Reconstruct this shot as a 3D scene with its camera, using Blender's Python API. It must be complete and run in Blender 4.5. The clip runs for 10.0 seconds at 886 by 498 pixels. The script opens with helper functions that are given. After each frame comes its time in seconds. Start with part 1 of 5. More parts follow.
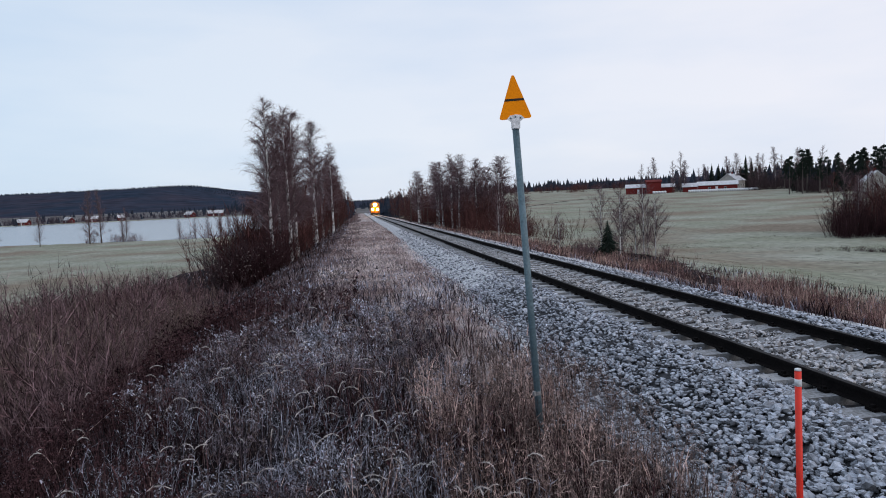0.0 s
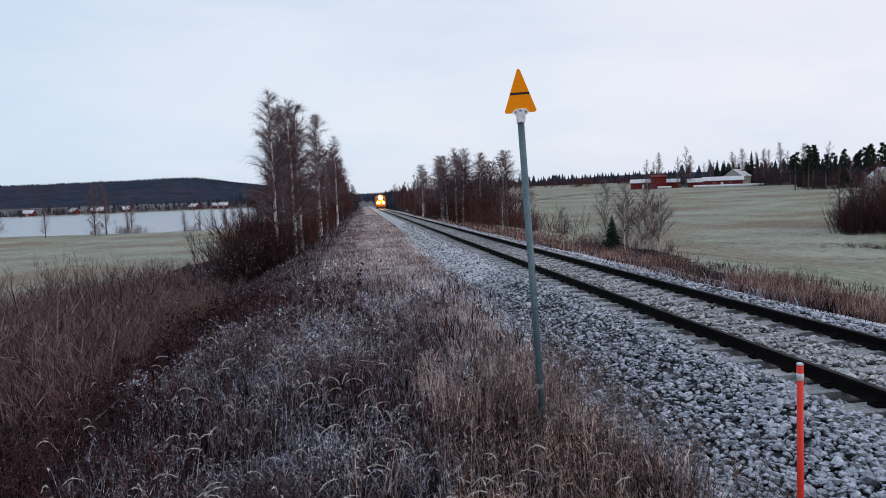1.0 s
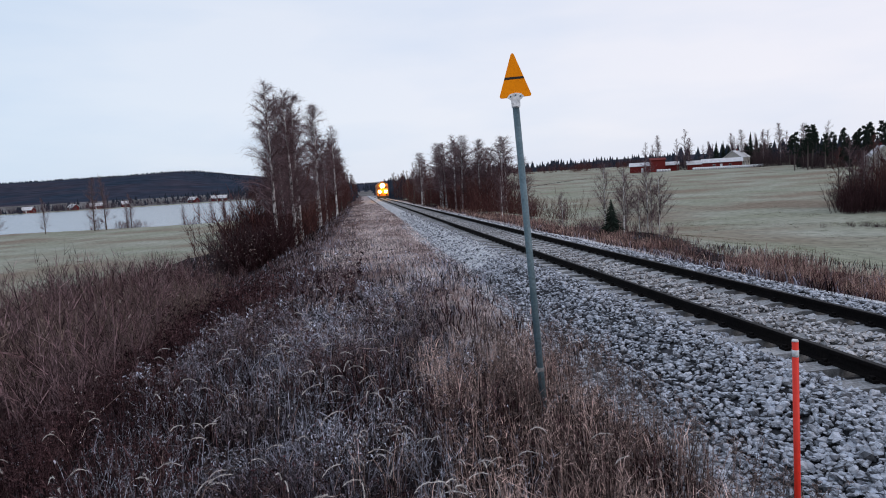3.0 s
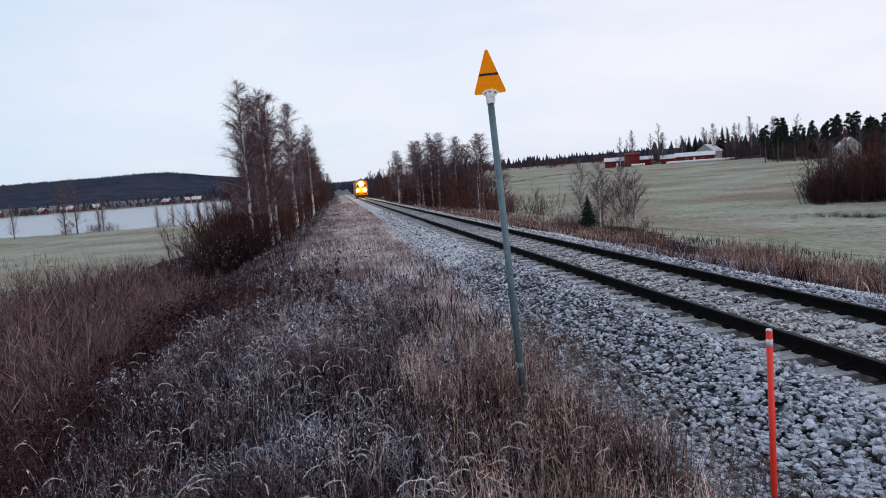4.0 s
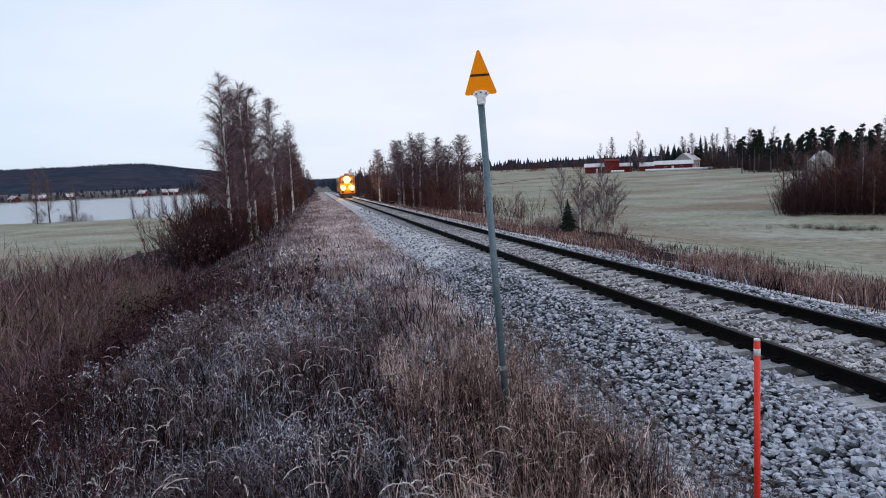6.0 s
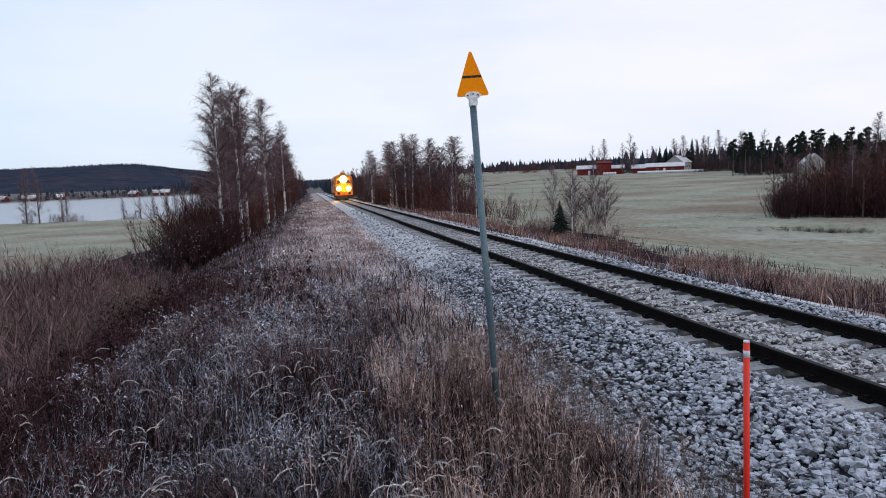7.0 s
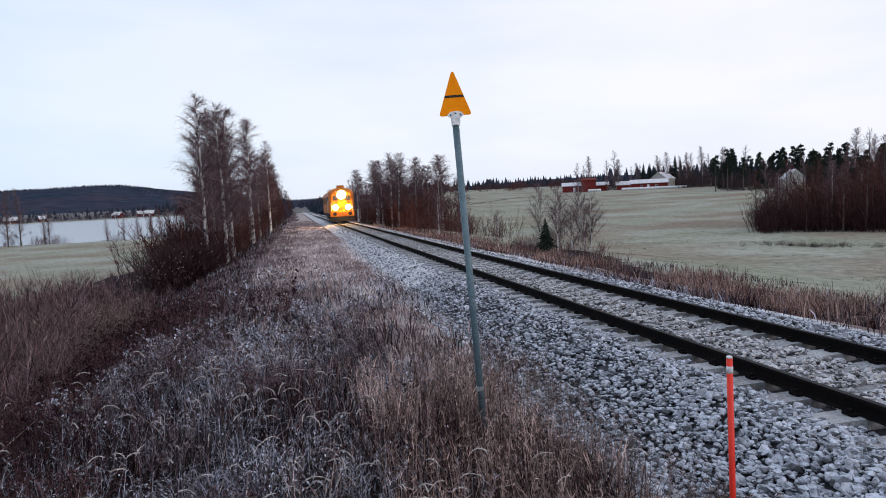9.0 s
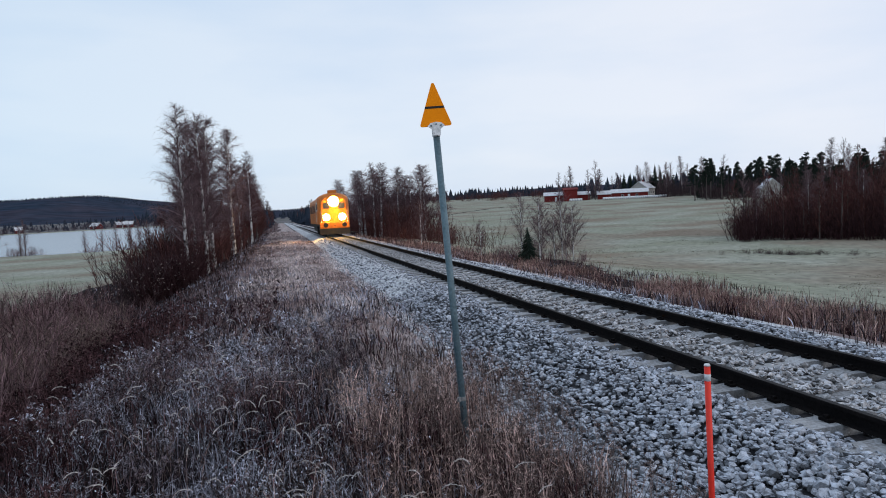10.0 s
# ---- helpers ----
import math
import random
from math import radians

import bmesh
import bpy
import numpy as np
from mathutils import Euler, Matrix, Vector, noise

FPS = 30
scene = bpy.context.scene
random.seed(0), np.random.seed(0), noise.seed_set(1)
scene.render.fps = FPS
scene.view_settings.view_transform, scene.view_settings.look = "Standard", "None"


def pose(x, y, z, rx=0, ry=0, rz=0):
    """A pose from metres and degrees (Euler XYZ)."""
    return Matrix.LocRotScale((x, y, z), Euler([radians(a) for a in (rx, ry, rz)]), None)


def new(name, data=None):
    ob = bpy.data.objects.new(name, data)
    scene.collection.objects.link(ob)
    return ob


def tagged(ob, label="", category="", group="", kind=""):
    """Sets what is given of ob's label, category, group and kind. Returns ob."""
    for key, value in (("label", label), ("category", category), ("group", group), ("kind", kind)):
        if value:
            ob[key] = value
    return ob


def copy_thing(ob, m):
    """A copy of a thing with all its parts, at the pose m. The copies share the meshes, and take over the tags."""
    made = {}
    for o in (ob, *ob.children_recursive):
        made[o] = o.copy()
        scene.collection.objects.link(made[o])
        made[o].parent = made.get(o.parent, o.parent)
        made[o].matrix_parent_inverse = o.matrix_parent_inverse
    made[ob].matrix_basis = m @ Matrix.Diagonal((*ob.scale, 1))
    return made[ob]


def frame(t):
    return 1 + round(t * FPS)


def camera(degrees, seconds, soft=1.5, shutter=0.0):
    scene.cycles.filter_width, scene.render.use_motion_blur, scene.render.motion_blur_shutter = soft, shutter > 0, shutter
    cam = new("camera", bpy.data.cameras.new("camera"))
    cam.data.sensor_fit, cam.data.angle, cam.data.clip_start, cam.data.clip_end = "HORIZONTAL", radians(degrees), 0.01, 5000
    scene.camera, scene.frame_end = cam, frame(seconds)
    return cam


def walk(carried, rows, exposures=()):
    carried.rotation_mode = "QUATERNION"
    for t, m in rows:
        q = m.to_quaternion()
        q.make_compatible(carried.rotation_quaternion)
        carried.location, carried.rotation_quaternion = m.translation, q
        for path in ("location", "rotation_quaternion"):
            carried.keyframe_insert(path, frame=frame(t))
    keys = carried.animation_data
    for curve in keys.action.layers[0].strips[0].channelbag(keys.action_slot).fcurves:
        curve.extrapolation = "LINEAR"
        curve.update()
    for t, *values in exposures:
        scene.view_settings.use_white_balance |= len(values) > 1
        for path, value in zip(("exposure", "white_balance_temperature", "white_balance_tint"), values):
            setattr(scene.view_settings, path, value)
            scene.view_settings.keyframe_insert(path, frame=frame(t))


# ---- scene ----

GRADE = -0.0135          # fall of the track, metres per metre
TRACK_X = 5.25           # middle of the track
LAKE_Z = -6.0

# camera: held by hand on the shoulder of the embankment
cam = camera(68.7, 10.0, 1.0)
PATH = [
    (0, 0.030, -0.021, 1.812, -7.43, -4.53, 2.44),
    (0.5, 0.024, -0.036, 1.814, -7.62, -4.43, 2.59),
    (1, 0.023, -0.043, 1.807, -7.05, -5.06, 2.07),
    (1.5, 0.018, -0.047, 1.807, -7.18, -3.63, 2.34),
    (2, 0.015, -0.059, 1.810, -7.03, -3.83, 2.77),
    (2.5, 0.021, -0.056, 1.800, -7.03, -5.08, 3.22),
    (3.8, 0.066, -0.094, 1.791, -7.79, -6.72, 3.84),
    (4, 0.047, -0.058, 1.790, -9.19, -6.48, 4.17),
    (4.5, -0.011, -0.007, 1.794, -11.31, -7.40, 3.09),
    (5, -0.026, 0.002, 1.794, -10.11, -6.83, 2.55),
    (6.5, -0.002, 0.001, 1.788, -11.33, -6.48, 2.19),
    (7, -0.001, 0.003, 1.789, -11.52, -6.43, 2.15),
    (7.5, 0.000, 0.000, 1.790, -11.53, -6.61, 2.40),
    (8, 0.005, 0.002, 1.790, -11.37, -6.60, 2.59),
    (8.5, 0.014, 0.004, 1.790, -11.70, -6.21, 2.88),
    (9, 0.023, 0.005, 1.794, -12.74, -4.88, 2.67),
    (9.5, 0.029, -0.000, 1.798, -13.59, -4.79, 2.89),
    (10, 0.035, -0.006, 1.798, -14.28, -4.09, 2.84),
]

walk(cam, [(t, pose(x, y, z, 90 + p, r, w)) for t, x, y, z, w, p, r in PATH],
     exposures=[(0.0, -0.10, 6400, 8), (2.5, -0.09, 6500, 10), (4.0, -0.02, 6500, 10), (6.5, 0.04, 6480, 10), (9.3, 0.07, 6450, 10), (10.0, -0.11, 6200, 5)])

# ---- world and light ----
SUN_EL, SUN_AZ = 24, 143
world = bpy.data.worlds.new("overcast_sky")
scene.world = world
world.use_nodes = True
wn, wl = world.node_tree.nodes, world.node_tree.links
wn.clear()
w_out, w_bg = wn.new("ShaderNodeOutputWorld"), wn.new("ShaderNodeBackground")
w_sky = wn.new("ShaderNodeTexSky")
w_sky.sky_type, w_sky.sun_disc = "NISHITA", False
w_sky.sun_elevation, w_sky.sun_rotation = radians(SUN_EL), radians(SUN_AZ)
w_gain = wn.new("ShaderNodeMix")
w_gain.data_type, w_gain.blend_type = "RGBA", "MULTIPLY"
w_gain.inputs[0].default_value = 1.0
w_gain.inputs[7].default_value = (0.10, 0.10, 0.10, 1)
w_co, w_map, w_noise, w_ramp, w_mix = (wn.new("ShaderNodeTexCoord"), wn.new("ShaderNodeMapping"), wn.new("ShaderNodeTexNoise"),
                                       wn.new("ShaderNodeValToRGB"), wn.new("ShaderNodeMix"))
w_map.inputs["Scale"].default_value = (1.0, 1.0, 4.0)
w_noise.inputs["Scale"].default_value, w_noise.inputs["Detail"].default_value = 1.6, 5
w_ramp.color_ramp.elements[0].position, w_ramp.color_ramp.elements[0].color = 0.35, (0.665, 0.765, 0.945, 1)
w_ramp.color_ramp.elements[1].position, w_ramp.color_ramp.elements[1].color = 0.65, (0.855, 0.885, 0.985, 1)
w_mix.data_type = "RGBA"
w_mix.inputs[0].default_value = 0.9
wl.new(w_co.outputs["Generated"], w_map.inputs["Vector"])
wl.new(w_map.outputs["Vector"], w_noise.inputs["Vector"])
wl.new(w_noise.outputs["Fac"], w_ramp.inputs["Fac"])
wl.new(w_sky.outputs["Color"], w_gain.inputs[6])
wl.new(w_gain.outputs[2], w_mix.inputs[6])
wl.new(w_ramp.outputs["Color"], w_mix.inputs[7])
wl.new(w_bg.outputs["Background"], w_out.inputs["Surface"])
w_sep, w_side, w_tint = wn.new("ShaderNodeSeparateXYZ"), wn.new("ShaderNodeMapRange"), wn.new("ShaderNodeMix")
w_tint.data_type, w_tint.blend_type = "RGBA", "MULTIPLY"
w_tint.inputs[0].default_value = 1.0
w_fade = wn.new("ShaderNodeMix")
w_fade.data_type = "RGBA"
w_fade.inputs[6].default_value, w_fade.inputs[7].default_value = (0.84, 0.925, 0.965, 1), (1.13, 1.065, 1.035, 1)
for k, q in ((1, -0.65), (2, 0.75), (3, 0.0), (4, 1.0)):
    w_side.inputs[k].default_value = q
wl.new(w_co.outputs["Generated"], w_sep.inputs[0])
wl.new(w_sep.outputs["X"], w_side.inputs[0])
wl.new(w_side.outputs[0], w_fade.inputs[0])
wl.new(w_mix.outputs[2], w_tint.inputs[6])
wl.new(w_fade.outputs[2], w_tint.inputs[7])
wl.new(w_tint.outputs[2], w_bg.inputs["Color"])
w_bg.inputs["Strength"].default_value = 1.05

sun = new("sun", bpy.data.lights.new("sun", "SUN"))
sun.data.energy, sun.data.angle, sun.data.color = 0.55, radians(30), (1.0, 0.90, 0.82)
sun.matrix_world = pose(0, 0, 50, 90 - SUN_EL, 0, 180 - SUN_AZ)

# ---- materials ----
def mat(name, col, col2=None, scale=6.0, rough=0.8, metal=0.0, bump=0.0, fine=60.0, island=0.0, frost=0.0,
        frost_col=(0.62, 0.66, 0.74), spec=0.3, patch=None, patch_scale=0.35, obj_rand=0.0, grain=0.55):
    """A procedural surface: two tones at a coarse and a fine scale, optional frost on what faces up, relief and patches."""
    m = bpy.data.materials.new(name)
    m.use_nodes = True
    n, l = m.node_tree.nodes, m.node_tree.links
    b = n["Principled BSDF"]
    co = n.new("ShaderNodeTexCoord").outputs["Object"]
    col2 = col2 or tuple(c * 0.7 for c in col)

    def noise_tex(sc, detail=4):
        t = n.new("ShaderNodeTexNoise")
        t.inputs["Scale"].default_value, t.inputs["Detail"].default_value = sc, detail
        l.new(co, t.inputs["Vector"])
        return t.outputs["Fac"]

    def mixed(fac, a, c, kind="MIX"):
        x = n.new("ShaderNodeMix")
        x.data_type, x.blend_type = "RGBA", kind
        for k, v in ((0, fac), (6, a), (7, c)):
            if isinstance(v, tuple):
                x.inputs[k].default_value = (*v, 1)
            elif isinstance(v, float):
                x.inputs[k].default_value = v
            else:
                l.new(v, x.inputs[k])
        return x.outputs[2]

    def ranged(v, a, c, d=0.0, e=1.0):
        r = n.new("ShaderNodeMapRange")
        for k, q in zip((1, 2, 3, 4), (a, c, d, e)):
            r.inputs[k].default_value = q
        l.new(v, r.inputs[0])
        return r.outputs[0]

    f_fine = noise_tex(fine, 5)
    out = mixed(ranged(noise_tex(scale), 0.3, 0.7), tuple(col), tuple(col2))
    if patch:
        out = mixed(ranged(noise_tex(patch_scale, 6), 0.45, 0.62), out, tuple(patch))
    out = mixed(grain, out, mixed(ranged(f_fine, 0.25, 0.75), (0.35, 0.35, 0.35), (1.5, 1.5, 1.5)), "MULTIPLY")
    if island or obj_rand:
        src = n.new("ShaderNodeNewGeometry").outputs["Random Per Island"] if island else n.new("ShaderNodeObjectInfo").outputs["Random"]
        a = island or obj_rand
        v = n.new("ShaderNodeCombineColor")
        curve = n.new("ShaderNodeMath")
        curve.operation = "POWER"
        curve.inputs[1].default_value = 1.8
        l.new(src, curve.inputs[0])
        for k in range(3):
            l.new(ranged(curve.outputs[0], 0.0, 1.0, 1 - a, 1 + 1.7 * a), v.inputs[k])
        out = mixed(1.0, out, v.outputs[0], "MULTIPLY")
    if frost:
        sep = n.new("ShaderNodeSeparateXYZ")
        l.new(n.new("ShaderNodeNewGeometry").outputs["Normal"], sep.inputs[0])
        up = ranged(sep.outputs["Z"], 0.45, 0.92, 0.0, 1.0)
        k = n.new("ShaderNodeMath")
        k.operation = "MULTIPLY"
        l.new(up, k.inputs[0])
        l.new(ranged(noise_tex(scale * 3 + 7), 0.38, 0.62, 0.15 * frost, frost), k.inputs[1])
        out = mixed(k.outputs[0], out, tuple(frost_col))
    l.new(out, b.inputs["Base Color"])
    b.inputs["Roughness"].default_value, b.inputs["Metallic"].default_value = rough, metal
    b.inputs["Specular IOR Level"].default_value = spec
    if bump:
        bp = n.new("ShaderNodeBump")
        bp.inputs["Strength"].default_value, bp.inputs["Distance"].default_value = bump, 0.02
        l.new(f_fine, bp.inputs["Height"])
        l.new(bp.outputs["Normal"], b.inputs["Normal"])
    return m


def glow(name, col, strength):
    m = bpy.data.materials.new(name)
    m.use_nodes = True
    b = m.node_tree.nodes["Principled BSDF"]
    b.inputs["Base Color"].default_value = (0.8, 0.8, 0.8, 1)
    b.inputs["Emission Color"].default_value, b.inputs["Emission Strength"].default_value = (*col, 1), strength
    return m


M_FIELD = mat("frosty_meadow", (0.232, 0.240, 0.180), (0.335, 0.340, 0.292), 0.11, 0.95, bump=1.0, fine=1.7, patch=(0.225, 0.185, 0.145), patch_scale=0.06, spec=0.05)
# Soil is near black: shade between the blades is put into its colour.
M_BANK = mat("gap_shade_grass_soil", (0.008, 0.006, 0.007), (0.020, 0.015, 0.017), 0.8, 0.95, bump=0.8, fine=25, patch=(0.034, 0.028, 0.032), patch_scale=0.5, spec=0.03)
M_GRAVEL = mat("frosted_gravel", (0.50, 0.50, 0.53), (0.80, 0.81, 0.85), 9, 0.9, bump=1.0, fine=22, patch=(0.20, 0.20, 0.215), patch_scale=14, spec=0.1)
# Sheet under the near stones; the shade of their gaps is in its colour.
M_CORE = mat("gap_shade_gravel_bed", (0.026, 0.026, 0.030), (0.085, 0.085, 0.096), 9, 0.9, bump=1.0, fine=22, spec=0.05)
M_LITTER = mat("matted_dead_litter", (0.085, 0.056, 0.058), (0.195, 0.145, 0.148), 0.9, 0.95, bump=0.8, fine=14, patch=(0.042, 0.025, 0.027), patch_scale=0.7, spec=0.03)
M_TURF = mat("frosted_short_turf", (0.33, 0.275, 0.27), (0.52, 0.45, 0.44), 0.6, 0.95, bump=0.8, fine=20, patch=(0.20, 0.15, 0.148), patch_scale=0.8, spec=0.05)
# Blue of distant air haze is put into the slope's own colour.
M_FOREST = mat("hazed_wooded_slope", (0.028, 0.042, 0.066), (0.050, 0.046, 0.064), 0.012, 1.0, fine=0.05, spec=0.0)
M_STONE = mat("frosted_crushed_stone", (0.115, 0.118, 0.135), (0.33, 0.335, 0.37), 5, 0.85, bump=0.5, fine=60, island=0.66, frost=0.8, frost_col=(0.60, 0.645, 0.755))
M_STONE_IN = mat("grimy_crushed_stone", (0.16, 0.148, 0.148), (0.37, 0.35, 0.35), 5, 0.85, bump=0.5, fine=60, island=0.62, frost=0.75, frost_col=(0.66, 0.68, 0.76))
M_STONE_OB = mat("frosted_stone_piece", (0.115, 0.118, 0.135), (0.33, 0.335, 0.37), 5, 0.85, bump=0.5, fine=60, obj_rand=0.66, frost=0.8, frost_col=(0.60, 0.645, 0.755))
M_CONC = mat("frosted_concrete", (0.17, 0.168, 0.172), (0.27, 0.265, 0.27), 7, 0.9, bump=0.5, fine=45, obj_rand=0.3, frost=0.45, frost_col=(0.46, 0.48, 0.53))
M_RAIL = mat("rusty_rail_steel", (0.005, 0.0045, 0.005), (0.010, 0.008, 0.008), 5, 0.8, bump=0.3, fine=40, spec=0.05)
M_RAILTOP = mat("worn_rail_head", (0.020, 0.018, 0.020), (0.012, 0.011, 0.012), 3, 0.7, fine=30, spec=0.15)
M_GRASS = mat("dry_grass", (0.034, 0.020, 0.020), (0.090, 0.060, 0.058), 0.7, 0.9, island=0.9, fine=18, patch=(0.018, 0.009, 0.010), patch_scale=0.55, spec=0.05)
M_TAN = mat("tan_dead_stem", (0.235, 0.150, 0.132), (0.63, 0.475, 0.435), 1.5, 0.9, island=0.96, fine=25, patch=(0.042, 0.020, 0.022), patch_scale=2.0, spec=0.05)
M_MAUVE = mat("mauve_dead_weed", (0.044, 0.019, 0.022), (0.120, 0.068, 0.072), 1.2, 0.9, island=0.92, fine=25, patch=(0.015, 0.006, 0.008), patch_scale=1.1, spec=0.05)
M_GRASS_F = mat("frosted_grass", (0.33, 0.34, 0.41), (0.105, 0.094, 0.122), 0.9, 0.9, island=0.94, fine=18, patch=(0.040, 0.025, 0.033), patch_scale=0.9, spec=0.1)
M_GRASS_P = mat("pale_frosted_grass", (0.68, 0.585, 0.57), (0.48, 0.395, 0.38), 0.5, 0.9, island=0.7, fine=10, patch=(0.30, 0.215, 0.205), patch_scale=0.45, spec=0.05)
M_GRASS_R = mat("red_brown_grass", (0.42, 0.285, 0.230), (0.62, 0.48, 0.41), 0.5, 0.9, island=0.8, fine=18, patch=(0.20, 0.105, 0.092), patch_scale=0.5, spec=0.05)
M_PLUME = mat("frosted_seed_head", (0.63, 0.595, 0.585), (0.38, 0.335, 0.32), 3, 0.9, island=0.4, fine=40, spec=0.1)
M_LEAF = mat("frosted_withered_leaves", (0.55, 0.57, 0.67), (0.125, 0.112, 0.138), 1.1, 0.9, island=0.9, fine=9, patch=(0.11, 0.075, 0.086), patch_scale=0.9, spec=0.1)
M_WEED = mat("brown_weed_stem", (0.11, 0.076, 0.072), (0.22, 0.175, 0.165), 2, 0.9, island=0.7, fine=40, spec=0.05)
M_BIRCH = mat("birch_bark", (0.78, 0.76, 0.76), (0.58, 0.55, 0.55), 2.0, 0.8, bump=0.4, fine=14, patch=(0.03, 0.026, 0.026), patch_scale=3.2, spec=0.2)
M_TWIG = mat("birch_twig", (0.104, 0.062, 0.068), (0.185, 0.128, 0.140), 2, 0.9, island=0.6, fine=20, spec=0.05)
M_TWIG_R = mat("red_brown_twig", (0.064, 0.026, 0.025), (0.110, 0.050, 0.046), 2, 0.9, island=0.45, fine=20, spec=0.05)
M_TWIG_D = mat("dark_shrub_twig", (0.040, 0.026, 0.029), (0.080, 0.054, 0.058), 2, 0.9, island=0.5, fine=20, spec=0.05)
M_TWIG_M = mat("mauve_shrub_twig", (0.118, 0.068, 0.074), (0.225, 0.155, 0.165), 1.1, 0.9, island=0.85, fine=20, patch=(0.036, 0.016, 0.018), patch_scale=0.35, spec=0.05)
M_BRUSH = mat("maroon_ditch_brush", (0.215, 0.115, 0.108), (0.37, 0.25, 0.23), 1.0, 0.9, island=0.75, fine=20, patch=(0.10, 0.046, 0.045), patch_scale=0.4, spec=0.05)
M_TWIG_Y = mat("pale_willow_twig", (0.215, 0.160, 0.140), (0.135, 0.096, 0.088), 2, 0.9, island=0.6, fine=20, spec=0.05)
M_BARK = mat("grey_bark", (0.075, 0.06, 0.055), (0.12, 0.10, 0.095), 3, 0.9, bump=0.6, fine=20, spec=0.1)
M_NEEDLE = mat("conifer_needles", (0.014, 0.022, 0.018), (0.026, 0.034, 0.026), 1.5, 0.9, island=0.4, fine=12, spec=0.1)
# Far needles carry the same haze blue in their colour.
M_NEEDLE_F = mat("hazed_conifer_needles", (0.024, 0.034, 0.050), (0.038, 0.043, 0.060), 0.01, 0.95, island=0.15, fine=2, spec=0.0)
M_ZINC = mat("galvanised_pole", (0.085, 0.135, 0.165), (0.135, 0.19, 0.22), 6, 0.5, metal=0.15, bump=0.1, fine=50)
M_YELLOW = mat("amber_sign_face", (1.0, 0.30, 0.002), (0.96, 0.275, 0.002), 4, 0.6, fine=30, grain=0.08, spec=0.1)
M_BLACK = mat("black_paint", (0.012, 0.012, 0.013), (0.02, 0.02, 0.02), 5, 0.6)
M_WHITE = mat("white_paint", (0.74, 0.74, 0.76), (0.62, 0.62, 0.65), 5, 0.6, fine=30)
M_RED = mat("red_plastic", (0.78, 0.04, 0.022), (0.70, 0.034, 0.02), 4, 0.45, fine=40, grain=0.15)
M_BARN = mat("falu_red_boards", (0.16, 0.017, 0.016), (0.115, 0.013, 0.012), 1.5, 0.9, fine=6)
M_ROOF = mat("frosted_roof", (0.52, 0.51, 0.54), (0.66, 0.66, 0.70), 0.8, 0.8, fine=4)
M_CREAM = mat("cream_boards", (0.46, 0.43, 0.40), (0.38, 0.36, 0.34), 1.0, 0.8, fine=5)
M_DARKGLASS = mat("dark_window_glass", (0.02, 0.022, 0.026), (0.03, 0.03, 0.035), 2, 0.08, spec=0.6)
M_LOCO = mat("orange_locomotive_paint", (0.66, 0.20, 0.015), (0.56, 0.16, 0.015), 1.2, 0.45, fine=8, patch=(0.42, 0.12, 0.015), patch_scale=0.9)
M_LOCOCREAM = mat("cream_locomotive_paint", (0.62, 0.56, 0.46), (0.52, 0.46, 0.38), 1.2, 0.5, fine=8)
M_CHASSIS = mat("grimy_black_steel", (0.02, 0.018, 0.017), (0.04, 0.034, 0.03), 2, 0.75, fine=12)
M_LAMP = glow("burning_headlight", (1.0, 0.50, 0.09), 320)
M_TUFT = mat("olive_grass_tuft", (0.105, 0.105, 0.062), (0.17, 0.165, 0.115), 0.6, 0.9, island=0.6, fine=8, spec=0.05)
M_SCRUB = mat("dark_maroon_scrub", (0.030, 0.014, 0.016), (0.058, 0.030, 0.033), 2, 0.9, island=0.5, fine=20, spec=0.05)
# Far shore trees and fields: the haze over them is mixed into their tones.
M_SHORE = mat("hazed_bare_shore_trees", (0.060, 0.048, 0.062), (0.085, 0.066, 0.080), 0.05, 0.95, island=0.4, fine=2, spec=0.0)
M_HAZE = mat("hazed_distant_field", (0.13, 0.12, 0.12), (0.20, 0.195, 0.20), 0.02, 1.0, fine=0.1, spec=0.0)

# ---- mesh helpers ----
rng = np.random.default_rng(7)


def tri_mesh(name, V, F, mats, idx=None, smooth=False):
    me = bpy.data.meshes.new(name)
    V, F = np.asarray(V, np.float32), np.asarray(F, np.int32)
    me.vertices.add(len(V))
    me.vertices.foreach_set("co", V.ravel())
    me.loops.add(F.size)
    me.loops.foreach_set("vertex_index", F.ravel())
    me.polygons.add(len(F))
    me.polygons.foreach_set("loop_start", np.arange(0, F.size, F.shape[1], dtype=np.int32))
    for m in mats:
        me.materials.append(m)
    if idx is not None:
        me.polygons.foreach_set("material_index", np.asarray(idx, np.int32))
    me.update(calc_edges=True)
    me.polygons.foreach_set("use_smooth", np.full(len(F), smooth))
    return me


def part(name, bm, material, parent=None, label="", smooth=False):
    me = bpy.data.meshes.new(name)
    bmesh.ops.recalc_face_normals(bm, faces=bm.faces)
    bm.to_mesh(me)
    bm.free()
    me.materials.append(material)
    if smooth:
        me.polygons.foreach_set("use_smooth", np.full(len(me.polygons), True))
    ob = new(name, me)
    ob.parent = parent
    return tagged(ob, label)


def mesh_part(name, me, parent=None, label=""):
    ob = new(name, me)
    ob.parent = parent
    return tagged(ob, label)


def empty(name, m=None):
    ob = new(name)
    ob.empty_display_size = 0.2
    if m is not None:
        ob.matrix_basis = m
    return ob


